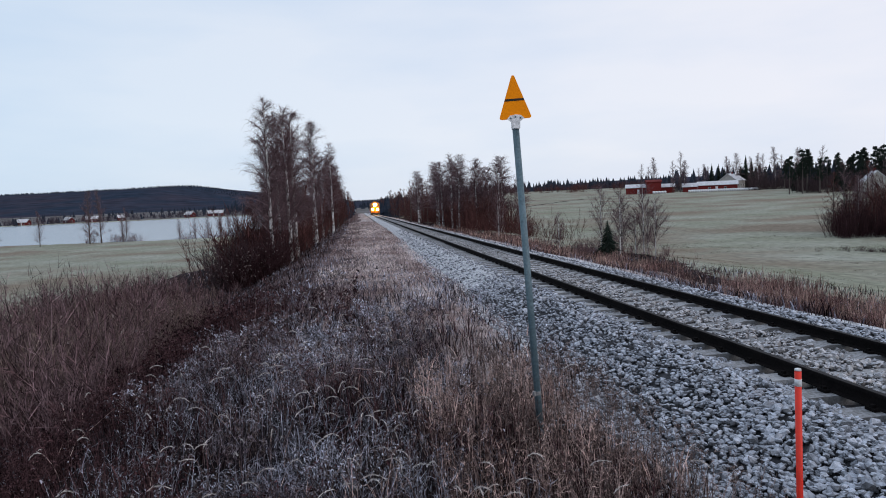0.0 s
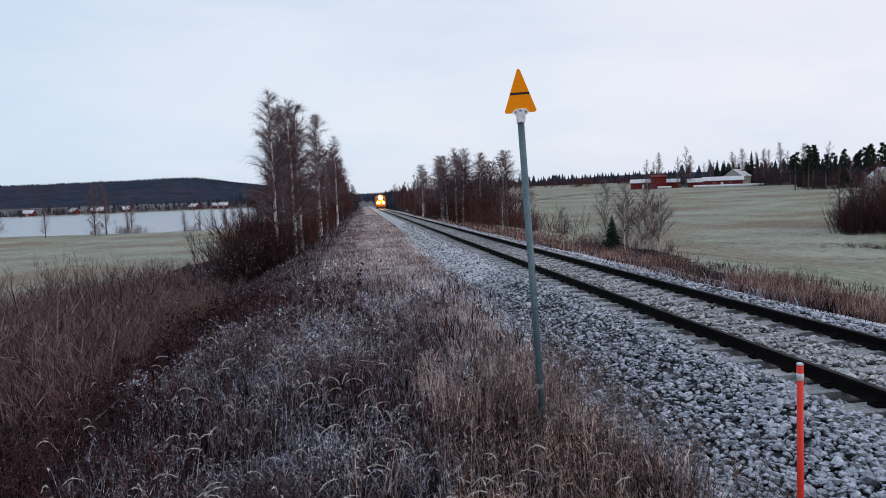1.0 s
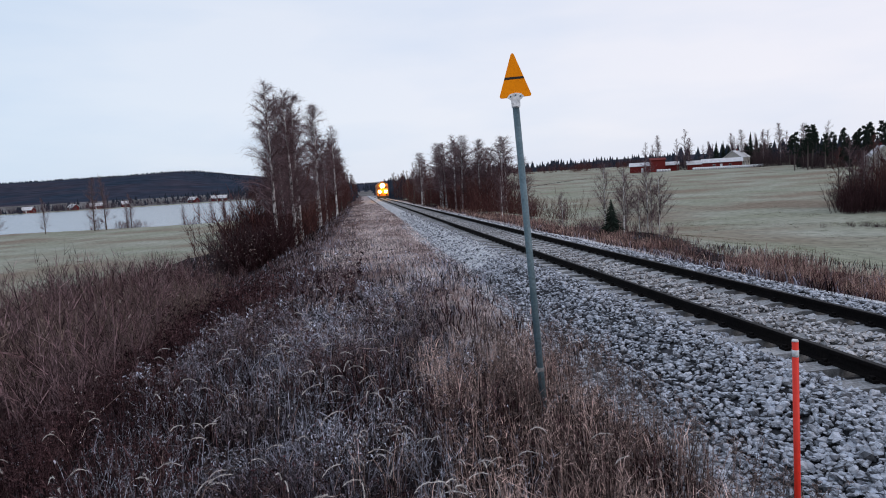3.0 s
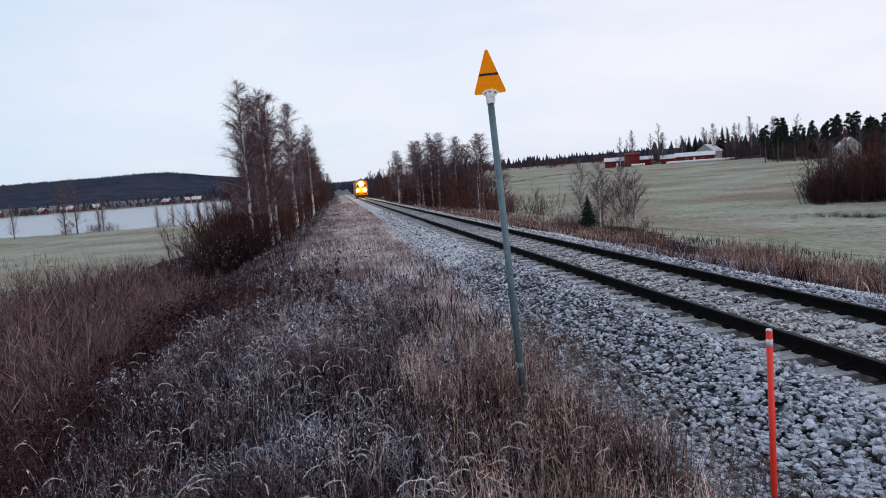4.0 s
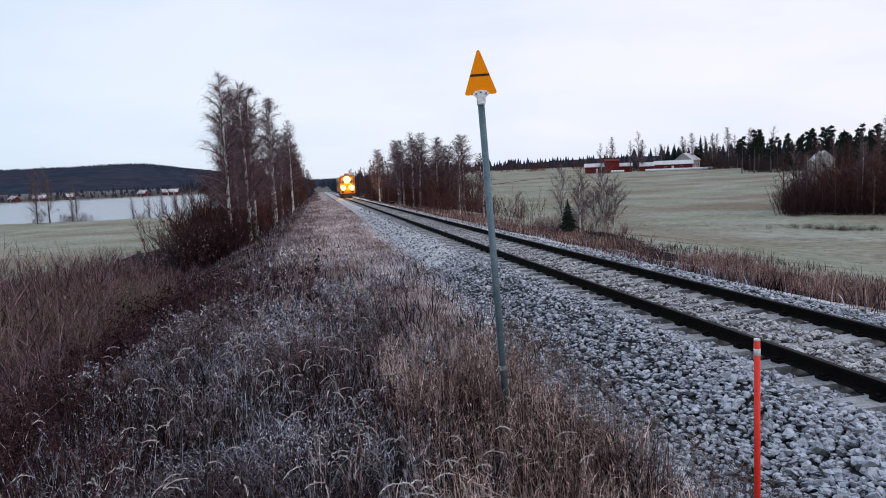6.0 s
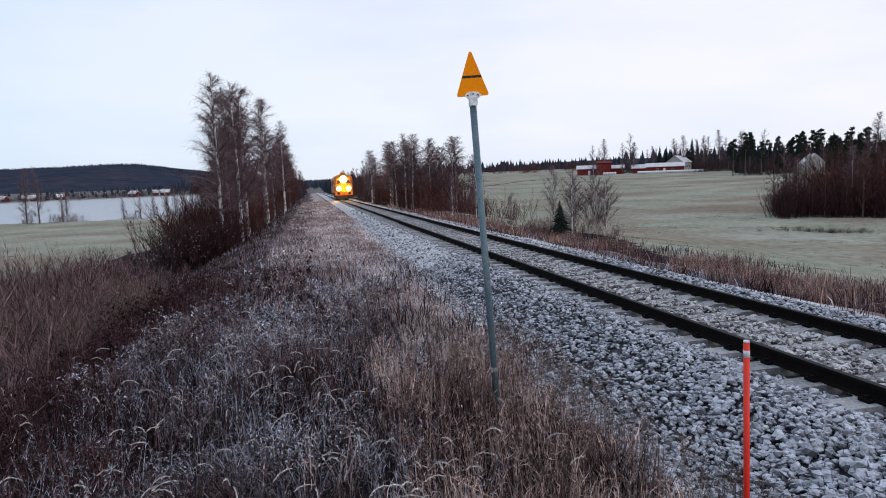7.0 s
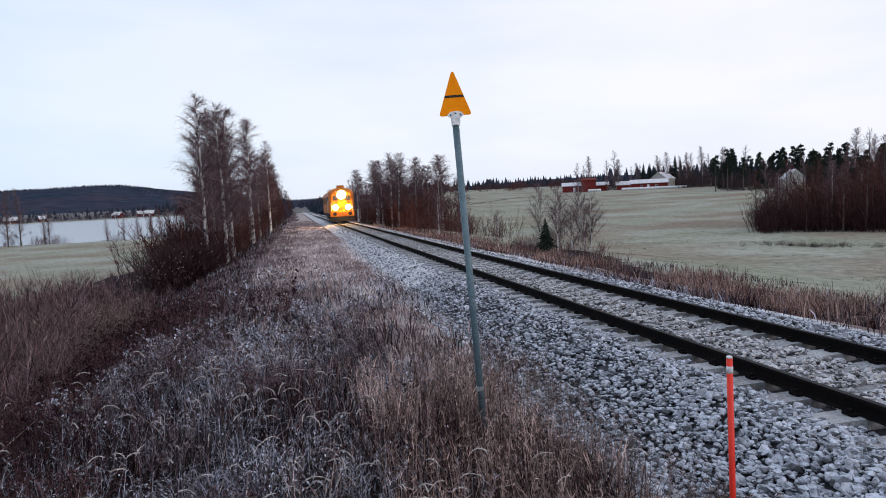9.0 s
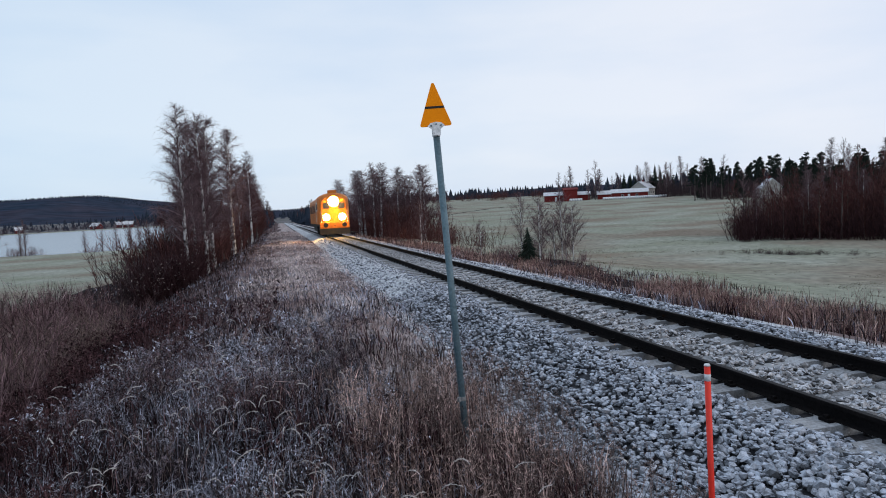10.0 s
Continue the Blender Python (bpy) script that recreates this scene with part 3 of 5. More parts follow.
# ---- locomotive (front end at y = 0, running towards -y; z = 0 on the rails) ----
def build_loco():
    loco = tagged(empty("locomotive"), "orange and cream diesel locomotive with three burning headlights", "locomotive")

    def hull(w, roof, base, n=10):
        pts = [(-w, base), (-w, roof - 0.75)]
        for k in range(1, n):
            a = math.pi * k / n
            pts.append((-w * math.cos(a) ** 1 if abs(math.cos(a)) > 1e-6 else 0.0, roof - 0.75 + 0.75 * math.sin(a) ** 0.8))
        return pts + [(w, roof - 0.75), (w, base)]

    def loft(sections, name, m, label, parent=loco):
        bm, rows = bmesh.new(), []
        for y, w, roof, base in sections:
            rows.append([bm.verts.new((x, y, z)) for x, z in hull(w, roof, base)])
        for a, b in zip(rows, rows[1:]):
            for k in range(len(a) - 1):
                bm.faces.new((a[k], a[k + 1], b[k + 1], b[k]))
            bm.faces.new((a[-1], a[0], b[0], b[-1]))
        bm.faces.new(rows[0])
        bm.faces.new(rows[-1])
        return part(name, bm, m, parent, label)

    body = loft([(0.15, 1.18, 3.75, 1.15), (0.5, 1.38, 4.05, 1.15), (0.9, 1.5, 4.15, 1.15), (3.4, 1.5, 4.15, 1.15), (3.5, 1.46, 4.05, 1.15), (17.0, 1.46, 4.05, 1.15), (17.6, 1.3, 3.9, 1.15)], "body", M_LOCO, "orange painted body with a rounded roof")
    for s in (-1, 1):
        x = s * 1.5
        part("side_band", boxes((x - 0.012, x + 0.012, 1.0, 3.3, 2.42, 3.30)), M_LOCOCREAM, body, "cream band round the cab window")
        for ya, yb in ((1.12, 1.86), (2.14, 3.10)):
            part("side_window", boxes((x - 0.02, x + 0.02, ya, yb, 2.56, 3.18), bevel=0.008), M_DARKGLASS, body, "dark cab window")
        part("cab_door", boxes((x - 0.018, x + 0.018, 3.45, 4.08, 1.35, 3.16), bevel=0.008), M_LOCOCREAM, body, "cream cab door")
        for k in range(9):
            y = 4.3 + 1.4 * k
            part("side_grille", boxes(*[(s * 1.46 - 0.02, s * 1.46 + 0.02, y, y + 1.0, 2.3 + 0.12 * q, 2.37 + 0.12 * q) for q in range(7)]), M_CHASSIS, body, "black louvred grille")
        part("front_window", prism(bmesh.new(), [(s * 0.42, 2.62), (s * 1.02, 2.62), (s * 0.98, 3.18), (s * 0.42, 3.24)], 0.10, 0.2), M_DARKGLASS, body, "dark cab window")
        part("handrail", rod(bmesh.new(), (s * 1.25, 0.12, 1.3), (s * 1.25, 0.12, 2.4), 0.02), M_LOCOCREAM, loco)
        bm = rod(bmesh.new(), (s * 0.88, -0.42, 1.05), (s * 0.88, 0.2, 1.05), 0.1)
        rod(bm, (s * 0.88, -0.47, 1.05), (s * 0.88, -0.42, 1.05), 0.23, n=20)
        part("buffer", bm, M_CHASSIS, loco, "round black steel buffer")
    part("roof_box", boxes((-0.42, 0.42, 0.9, 1.7, 4.05, 4.42), bevel=0.04), M_LOCO, loco, "box on the cab roof")
    part("exhaust", boxes((-0.25, 0.25, 8.0, 9.0, 4.0, 4.3), bevel=0.03), M_CHASSIS, loco)
    part("frame", boxes((-1.45, 1.45, 0.12, 17.6, 0.95, 1.16), bevel=0.02), M_CHASSIS, loco, "grimy black underframe")
    part("buffer_beam", boxes((-1.4, 1.4, 0.02, 0.2, 0.72, 1.3), bevel=0.02), M_LOCO, loco, "orange buffer beam")
    part("snow_plough", prism(bmesh.new(), [(-1.4, 0.14), (1.4, 0.14), (1.45, 0.72), (-1.45, 0.72)], -0.02, 0.1), M_CHASSIS, loco, "grimy black snow plough")
    part("coupling", rod(bmesh.new(), (0, -0.35, 1.0), (0, 0.1, 1.0), 0.06), M_CHASSIS, loco)
    part("fuel_tank", boxes((-1.3, 1.3, 6.6, 10.8, 0.35, 0.96), bevel=0.1), M_CHASSIS, loco)
    sets = []
    for y in (2.2, 4.9, 12.6, 15.3):
        ws = empty("wheelset", pose(0, y, 0.5))
        ws.parent = loco
        bm = rod(bmesh.new(), (-0.8, 0, 0), (0.8, 0, 0), 0.08)
        part("axle", bm, M_CHASSIS, ws)
        for s in (-1, 1):
            bm = rod(bmesh.new(), (s * 0.69, 0, 0), (s * 0.82, 0, 0), 0.5, n=28)
            rod(bm, (s * 0.67, 0, 0), (s * 0.70, 0, 0), 0.53, n=28)
            for k in range(5):
                a = k * 1.2566
                rod(bm, (s * 0.825, 0, 0), (s * 0.83, 0.4 * math.cos(a), 0.4 * math.sin(a)), 0.04, n=5)
            part("wheel", bm, M_CHASSIS, ws)
        sets.append((ws, y))
    for y in (1.3, 11.7):
        for s in (-1, 1):
            part("bogie_frame", boxes((s * 1.05 - 0.07, s * 1.05 + 0.07, y - 0.2, y + 4.6, 0.5, 0.86), (s * 1.05 - 0.09, s * 1.05 + 0.09, y + 0.6, y + 1.2, 0.3, 0.7),
                                      (s * 1.05 - 0.09, s * 1.05 + 0.09, y + 3.3, y + 3.9, 0.3, 0.7), bevel=0.02), M_CHASSIS, loco)
    for x, z, r in ((0.0, 3.28, 0.50), (-0.75, 1.80, 0.33), (0.75, 1.80, 0.33)):
        lamp = empty("headlight", pose(x, 0.12, z))
        lamp.parent = loco
        bm = rod(bmesh.new(), (0, 0.1, 0), (0, -0.05, 0), r + 0.07, n=28)
        part("housing", bm, M_LOCO, lamp, "round orange lamp housing")
        bm = bmesh.new()
        bmesh.ops.create_uvsphere(bm, u_segments=24, v_segments=12, radius=r, matrix=Matrix.Translation((0, -0.05, 0)) @ Matrix.Diagonal((1, 0.62, 1, 1)))
        part("lens", bm, M_LAMP, lamp, "domed glowing lens", True)
    return loco, sets


# ---- trees ----
def grow(h, seed, kind="birch", density=1.0):
    """Trunk, limbs and twigs of a bare tree as two meshes."""
    g = np.random.default_rng(seed)
    n = 9
    t = np.linspace(0, 1, n)
    bend = np.cumsum(g.normal(0, 0.0035 * h, (n, 2)), 0) * t[:, None]
    trunk = np.column_stack([bend, t * h * 0.97])
    r0 = (0.0098 * h + 0.012) * (0.6 if kind == "sapling" else 1.0)
    rad = r0 * (1 - t) ** 0.8 + 0.008
    wood = [tube(trunk, rad, 8)]
    forks = []
    low = {"birch": 0.22, "alder": 0.08, "sapling": 0.10}[kind]
    nl = int({"birch": 92, "alder": 66, "sapling": 22}[kind] * (1.0 if density > 0.4 else 0.7))
    B, T, Rr = [], [], []
    for k in range(nl):
        f = low + (0.97 - low) * (k + g.random()) / nl
        p = np.array([np.interp(f, t, trunk[:, c]) for c in range(3)])
        a = g.uniform(0, 6.283)
        env = (1 - f) ** 0.75 * (0.55 + 0.9 * min(1, (f - low) * 3 + 0.25))
        ln = h * {"birch": 0.165, "alder": 0.17, "sapling": 0.26}[kind] * env * g.uniform(0.6, 1.25) + 0.25
        up = {"birch": 1.55, "alder": 1.5, "sapling": 1.4}[kind] * g.uniform(0.7, 1.3)
        d = unit(np.array([math.cos(a), math.sin(a), up]))
        q = [p]
        for s in range(4):
            d = unit(d + g.normal(0, 0.16, 3) - np.array([0, 0, 0.13 if kind == "birch" else 0.02]))
            q.append(q[-1] + d * ln / 4)
        q = np.array(q)
        wood.append(tube(q, np.linspace(r0 * 0.30 * (1 - f * 0.6), 0.005, 5), 4) if density > 0.4 else spikes(q[:1], q[-1:], r0 * 0.30 * (1 - f * 0.6)))
        m = int(density * {"birch": 82, "alder": 66, "sapling": 34}[kind] * (0.4 + ln / (0.2 * h + 0.25)))
        u = g.uniform(0.15, 1.0, m)
        b = np.stack([np.interp(u, np.linspace(0, 1, 5), q[:, c]) for c in range(3)], -1)
        dd = unit(d[None] * 0.6 + g.normal(0, 0.75, (m, 3)) + np.array([0, 0, 0.35]))
        l1 = g.uniform(0.15, 0.55, m) * (0.5 + 0.05 * h) * (0.42 + 0.58 * (1 - f) ** 0.6)
        mid = b + dd * l1[:, None]
        fall = dd + np.array([0, 0, {"birch": -0.75, "alder": 0.25, "sapling": 0.1}[kind]]) + g.normal(0, 0.25, (m, 3))
        tip = mid + unit(fall) * (l1 * g.uniform(0.7, 1.5, m))[:, None]
        B += [b, mid]
        T += [mid + dd * 0.03, tip]
        fine = 0.78 if kind == "birch" else 1.0
        Rr += [np.full(m, 0.0075 * fine / density ** 0.75), np.full(m, 0.006 * fine / density ** 0.75)]
    B, T, Rr = np.concatenate(B), np.concatenate(T), np.concatenate(Rr)
    return wood[0], joined(wood[1:] + [spikes(B, T, Rr * (0.45 + 0.04 * h))])


def tree_models(kind, hs, seed, bark, twig, name, label, density=1.0):
    out = []
    for k, h in enumerate(hs):
        w, tw = grow(h, seed + k, kind, density)
        ob = empty(name, pose(0, -300 - 10 * k, -40))
        tagged(ob, label, "tree", group=label)
        mesh_part("trunk", tri_mesh("trunk", *w, [bark], None, True), ob)
        mesh_part("crown", tri_mesh("crown", *tw, [twig]), ob)
        out.append(ob)
    return out


def bearing(deg, dist):
    """A spot by its direction from the standpoint, clockwise from the line of the track."""
    return dist * math.sin(radians(deg)), dist * math.cos(radians(deg))


used_models = set()


def plant(model, x, y, s=1.0, sink=0.12, turn=None, wide=1.0):
    z = float(height(x, y)) - sink
    m = pose(x, y, z, random.uniform(-0.8, 0.8), random.uniform(-0.8, 0.8), random.uniform(0, 360) if turn is None else turn)
    if model not in used_models:
        used_models.add(model)
        model.matrix_basis = m
        ob = model
    else:
        ob = copy_thing(model, m)
    ob.scale = (s * wide * random.uniform(0.92, 1.08), s * wide * random.uniform(0.92, 1.08), s)
    return ob


def conifer_mesh(h, g, width=0.19, rows=15, per=11):
    """Whorls of drooping, ragged boughs."""
    B, T, R = [], [], []
    for k in range(rows):
        f = (k + 0.4) / rows
        n = per
        a = g.uniform(0, 6.283, n)
        ln = h * width * (1 - f) ** 0.85 * g.uniform(0.6, 1.2, n) + 0.05 * h * (1 - f) + 0.02
        z = h * (0.06 + 0.92 * f) + g.normal(0, 0.01 * h, n)
        b = np.stack([np.zeros(n), np.zeros(n), z + 0.03 * h], -1)
        t = np.stack([np.cos(a) * ln, np.sin(a) * ln, z - ln * g.uniform(0.1, 0.5, n)], -1)
        B.append(b)
        T.append(t)
        R.append(np.full(n, h * 0.035) * (1.15 - f))
    B.append(np.array([[0, 0, h * 0.9]]))
    T.append(np.array([[0, 0, h * 1.03]]))
    R.append(np.array([h * 0.012]))
    return spikes(np.concatenate(B), np.concatenate(T), np.concatenate(R))


def conifer_models(hs, seed, name="spruce_tree", label="dark green spruce tree", width=0.19):
    out = []
    for k, h in enumerate(hs):
        g = np.random.default_rng(seed + k)
        ob = empty(name, pose(0, -340 - 10 * k, -40))
        tagged(ob, label, "tree", group=label)
        mesh_part("trunk", tri_mesh("trunk", *tube([(0, 0, 0), (0, 0, h * 0.5), (0, 0, h * 0.96)], [h * 0.017, h * 0.01, 0.01], 7), [M_BARK], None, True), ob)
        mesh_part("crown", tri_mesh("crown", *conifer_mesh(h, g, width, rows=20, per=16), [M_NEEDLE]), ob)
        out.append(ob)
    return out


def shrub_models(hs, seed, twig, name, label, n_stem=26, spread=0.5, m=14):
    out = []
    for k, h in enumerate(hs):
        g = np.random.default_rng(seed + k)
        B, T, R = [], [], []
        for _ in range(n_stem):
            p = np.array([*g.normal(0, 0.16 * h, 2), 0.0])
            d = unit(np.array([*g.normal(0, spread, 2), 1.0]))
            hh = h * g.uniform(0.55, 1.05)
            q = [p]
            for s in range(3):
                d = unit(d + g.normal(0, 0.12, 3))
                q.append(q[-1] + d * hh / 3)
            for s in range(3):
                B.append(q[s][None])
                T.append((q[s + 1] + (q[s + 1] - q[s]) * 0.25)[None])
                R.append([0.011 * (1 - s * 0.28)])
            u = g.uniform(0.15, 1, m)
            b = np.stack([np.interp(u, np.linspace(0, 1, 4), np.array(q)[:, c]) for c in range(3)], -1)
            dd = unit(d[None] + g.normal(0, 0.5, (m, 3)) + np.array([0, 0, 0.35]))
            B.append(b)
            T.append(b + dd * g.uniform(0.12, 0.5, m)[:, None] * (0.4 + 0.35 * h))
            R.append(np.full(m, 0.0055 * (16 / m) ** 0.6))
        V, F = spikes(np.concatenate(B), np.concatenate(T), np.concatenate(R))
        ob = tagged(new(name, tri_mesh(name, V, F, [twig])), label, "bush", group=label)
        ob.matrix_basis = pose(0, -380 - 5 * k, -40)
        out.append(ob)
    return out


# ---- grass ----
def grass_zone(x, y):
    left = (x > -14) & (x < TRACK_X - 2.6 - 0.6 * sstep(9, 5, y) - 0.35 * np.sin(y * 1.7) * np.sin(y * 0.6 + 1) + 0.25 * lattice(x, y, 0.5, 41))
    right = (x > TRACK_X + 2.9) & (x < 15)
    return (left | right) & (y < 200)


def polar(n, r0, r1, a0, a1):
    r = r0 * (r1 / r0) ** rng.random(n)
    a = np.radians(rng.uniform(a0, a1, n))
    return r * np.sin(a), r * np.cos(a), r


def lattice(x, y, cell, seed=0.0):
    """Smooth patchy values from 0 to 1, about one cell across."""
    u, v = np.asarray(x, float) / cell, np.asarray(y, float) / cell
    i, j = np.floor(u), np.floor(v)
    fu, fv = u - i, v - j
    fu, fv = fu * fu * (3 - 2 * fu), fv * fv * (3 - 2 * fv)

    def corner(a, b):
        return np.abs(np.sin(a * 127.1 + b * 311.7 + seed * 74.7) * 43758.5453) % 1.0

    return (corner(i, j) * (1 - fu) + corner(i + 1, j) * fu) * (1 - fv) + (corner(i, j + 1) * (1 - fu) + corner(i + 1, j + 1) * fu) * fv


def blades(x, y, r, hmin, hmax, wscale, lean=0.5):
    """Arching blades that lean together in clumps of uneven height."""
    n = len(x)
    z = height(x, y) - 0.02
    clump = 0.35 + 0.75 * lattice(x, y, 0.45, 1) + 0.45 * lattice(x, y, 1.7, 2)
    h = rng.uniform(hmin, hmax, n) * clump
    a = rng.uniform(0, 6.283, n)
    w = np.maximum(0.0017, 0.0005 * r) * wscale * rng.uniform(0.6, 1.5, n)
    side = np.stack([np.cos(a), np.sin(a), np.zeros(n)], -1) * w[:, None]
    b = 12.0 * lattice(x, y, 0.8, 3) + rng.normal(0, 1.1, n)
    k = np.minimum(rng.gamma(1.7, lean * 0.62, n) + 0.15 * lean, 1.3)[:, None]
    out = np.stack([np.cos(b), np.sin(b), np.zeros(n)], -1) * k
    base, hh = np.stack([x, y, z], -1), h[:, None]
    up = np.array([0, 0, 1.0])
    p1 = base + (out * 0.18 + up * 0.42) * hh
    p2 = base + (out * 0.50 + up * (0.80 - 0.10 * k)) * hh
    tip = base + (out * 1.05 + up * (1.02 - 0.42 * k)) * hh
    V = np.stack([base - side, base + side, p1 - side * 0.85, p1 + side * 0.85, p2 - side * 0.6, p2 + side * 0.6, tip], 1).reshape(-1, 3)
    f = np.arange(n)[:, None, None] * 7
    F = (f + np.array([[0, 1, 3], [0, 3, 2], [2, 3, 5], [2, 5, 4], [4, 5, 6]])[None]).reshape(-1, 3)
    return V, F


def tufted(x, y, cell):
    """Draws stems together into tufts, with bare gaps between."""
    i, j = np.floor(x / cell), np.floor(y / cell)
    jx = np.abs(np.sin(i * 127.1 + j * 311.7) * 43758.5) % 1.0
    jy = np.abs(np.sin(i * 269.5 + j * 183.3) * 43758.5) % 1.0
    cx, cy = (i + 0.25 + 0.5 * jx) * cell, (j + 0.25 + 0.5 * jy) * cell
    tight = 0.42 + 0.4 * rng.random(len(x))
    return cx + (x - cx) * tight, cy + (y - cy) * tight


def strip(name, n, xa, xb, ya, yb, hmin, hmax, wscale, m, label, where, lean):
    """Grass in a strip along the track, thinning with distance."""
    x, y = rng.uniform(xa, xb, n), ya * (yb / ya) ** rng.random(n)
    k = where(x, y)
    x, y = x[k], y[k]
    near = y < 18
    x[near], y[near] = tufted(x[near], y[near], 0.3)
    V, F = blades(x, y, np.hypot(x, y), hmin, hmax, wscale, lean)
    return tagged(new(name, tri_mesh(name, V, F, [m])), label, "grass", kind="stuff")


def lawn(name, n, r0, r1, a0, a1, hmin, hmax, wscale, m, label, where=None, lean=0.5):
    x, y, r = polar(n, r0, r1, a0, a1)
    k = grass_zone(x, y)
    if where is not None:
        k &= where(x, y)
    if r0 < 5:
        x, y = tufted(x, y, 0.24)
    V, F = blades(x[k], y[k], r[k], hmin, hmax, wscale, lean)
    return tagged(new(name, tri_mesh(name, V, F, [m])), label, "grass", kind="stuff")


def seed_stalks(n, r0, r1, a0, a1):
    """Tall stalks that bow over under long feathery heads."""
    x, y, r = polar(n, r0, r1, a0, a1)
    k = grass_zone(x, y) & (x < 2.0) & (rng.random(n) < (0.10 + 1.1 * lattice(x, y, 0.9, 5) ** 2) * (0.10 + 0.90 * sstep(1.1, 0.1, x)) * (0.35 + 0.65 * sstep(-4.0, -1.5, x)))
    x, y, r = x[k], y[k], r[k]
    n = len(x)
    h = rng.uniform(0.38, 0.72, n)
    b = rng.normal(0.5, 1.5, n)
    out = np.stack([np.cos(b), np.sin(b), np.zeros(n)], -1)
    p0 = np.stack([x, y, height(x, y)], -1)
    up = np.array([0, 0, 1.0])
    head, droop = rng.uniform(0.026, 0.042, n), rng.uniform(0.7, 1.25, n)
    P = [p0]
    for q, el in enumerate((88, 84, 78, 70, 60, 48, 26, 2, -20, -38)):
        e = np.radians(90 - (90 - el) * droop)[:, None]
        P.append(P[-1] + (out * np.cos(e) + up * np.sin(e)) * (h / 5.6 if q < 5 else head)[:, None])
    w = np.maximum(0.0016, 0.0003 * r)
    stems = [spikes(a, c + (c - a) * 0.15, w) for a, c in zip(P[:7], P[1:8])]
    heads = []
    for q, (a, c) in enumerate(zip(P[6:10], P[7:11])):
        for _ in range(14):
            u = rng.random(n)[:, None]
            p = a + (c - a) * u
            t = p + unit(c - a) * rng.uniform(0.014, 0.026, (n, 1)) + rng.normal(0, 0.0062 - 0.0009 * q, (n, 3))
            heads.append(spikes(p, t, np.maximum(0.0019, 0.0004 * r)))
    tagged(new("seed_head_grass", tri_mesh("seed_head_grass", *joined(heads), [M_PLUME])), "long drooping seed heads white with hoarfrost", "grass", kind="stuff")
    tagged(new("grass_stalks", tri_mesh("grass_stalks", *joined(stems), [M_TAN])), "thin dry stalks under the seed heads", "grass", kind="stuff")


def leafy_weeds(n, xa, xb, ya, yb, h0, h1, where):
    """Dead bushy herbs: a stem, spreading side shoots and curled leaves."""
    x, y = rng.uniform(xa, xb, n), ya * (yb / ya) ** rng.random(n)
    k = rng.random(n) < where(x, y)
    x, y = x[k], y[k]
    n = len(x)
    r = np.hypot(x, y)
    h = rng.uniform(h0, h1, n) * (0.6 + 0.7 * lattice(x, y, 0.9, 7))
    p = np.stack([x, y, height(x, y) - 0.02], -1)
    top = p + np.stack([rng.normal(0, 0.16, n) * h, rng.normal(0, 0.16, n) * h, h], -1)
    out, leaves = [spikes(p, top, 0.0032)], []
    for _ in range(9):
        u = rng.uniform(0.3, 1.0, n)
        b = p + (top - p) * u[:, None]
        a = rng.uniform(0, 6.283, n)
        ln = rng.uniform(0.25, 0.5, n) * h * (1.15 - 0.7 * u)
        d = np.stack([np.cos(a), np.sin(a), rng.uniform(0.1, 1.1, n)], -1)
        t = b + unit(d) * ln[:, None]
        out.append(spikes(b, t, np.maximum(0.0020, 0.0003 * r)))
        for _q in range(5):
            c = b + (t - b) * rng.uniform(0.35, 1.05, (n, 1))
            s = np.maximum(0.0095, 0.0016 * r)[:, None] * rng.uniform(0.5, 1.5, (n, 1))
            e = unit(rng.normal(0, 1, (n, 3)) + np.array([0, 0, -0.3]))
            g = unit(np.cross(e, rng.normal(0, 1, (n, 3))))
            m = c + e * s
            leaves.append(np.stack([c, m + g * s * 0.42, c + e * s * 2.1 - np.array([0, 0, 1.0]) * s * 0.5, m - g * s * 0.42], 1))
    L = np.concatenate(leaves)
    F = (np.arange(len(L))[:, None, None] * 4 + np.array([[0, 1, 2], [0, 2, 3]])[None]).reshape(-1, 3)
    return joined(out), (L.reshape(-1, 3), F)


def bent_stems(n):
    """A few long broken stalks lying across the rest."""
    x, y = rng.uniform(-3.5, 2.4, n), rng.uniform(3.0, 8.0, n)
    a, ln = rng.uniform(0, 6.283, n), rng.uniform(0.4, 0.9, n)
    p = np.stack([x, y, height(x, y) + rng.uniform(0.12, 0.35, n)], -1)
    m = p + np.stack([np.cos(a) * ln * 0.5, np.sin(a) * ln * 0.5, ln * rng.uniform(0.15, 0.4, n)], -1)
    t = m + np.stack([np.cos(a) * ln * 0.5, np.sin(a) * ln * 0.5, ln * rng.uniform(-0.3, 0.1, n)], -1)
    return joined([spikes(p - (m - p) * 0.3, m + (m - p) * 0.5, 0.0034), spikes(m, t, 0.0026)])


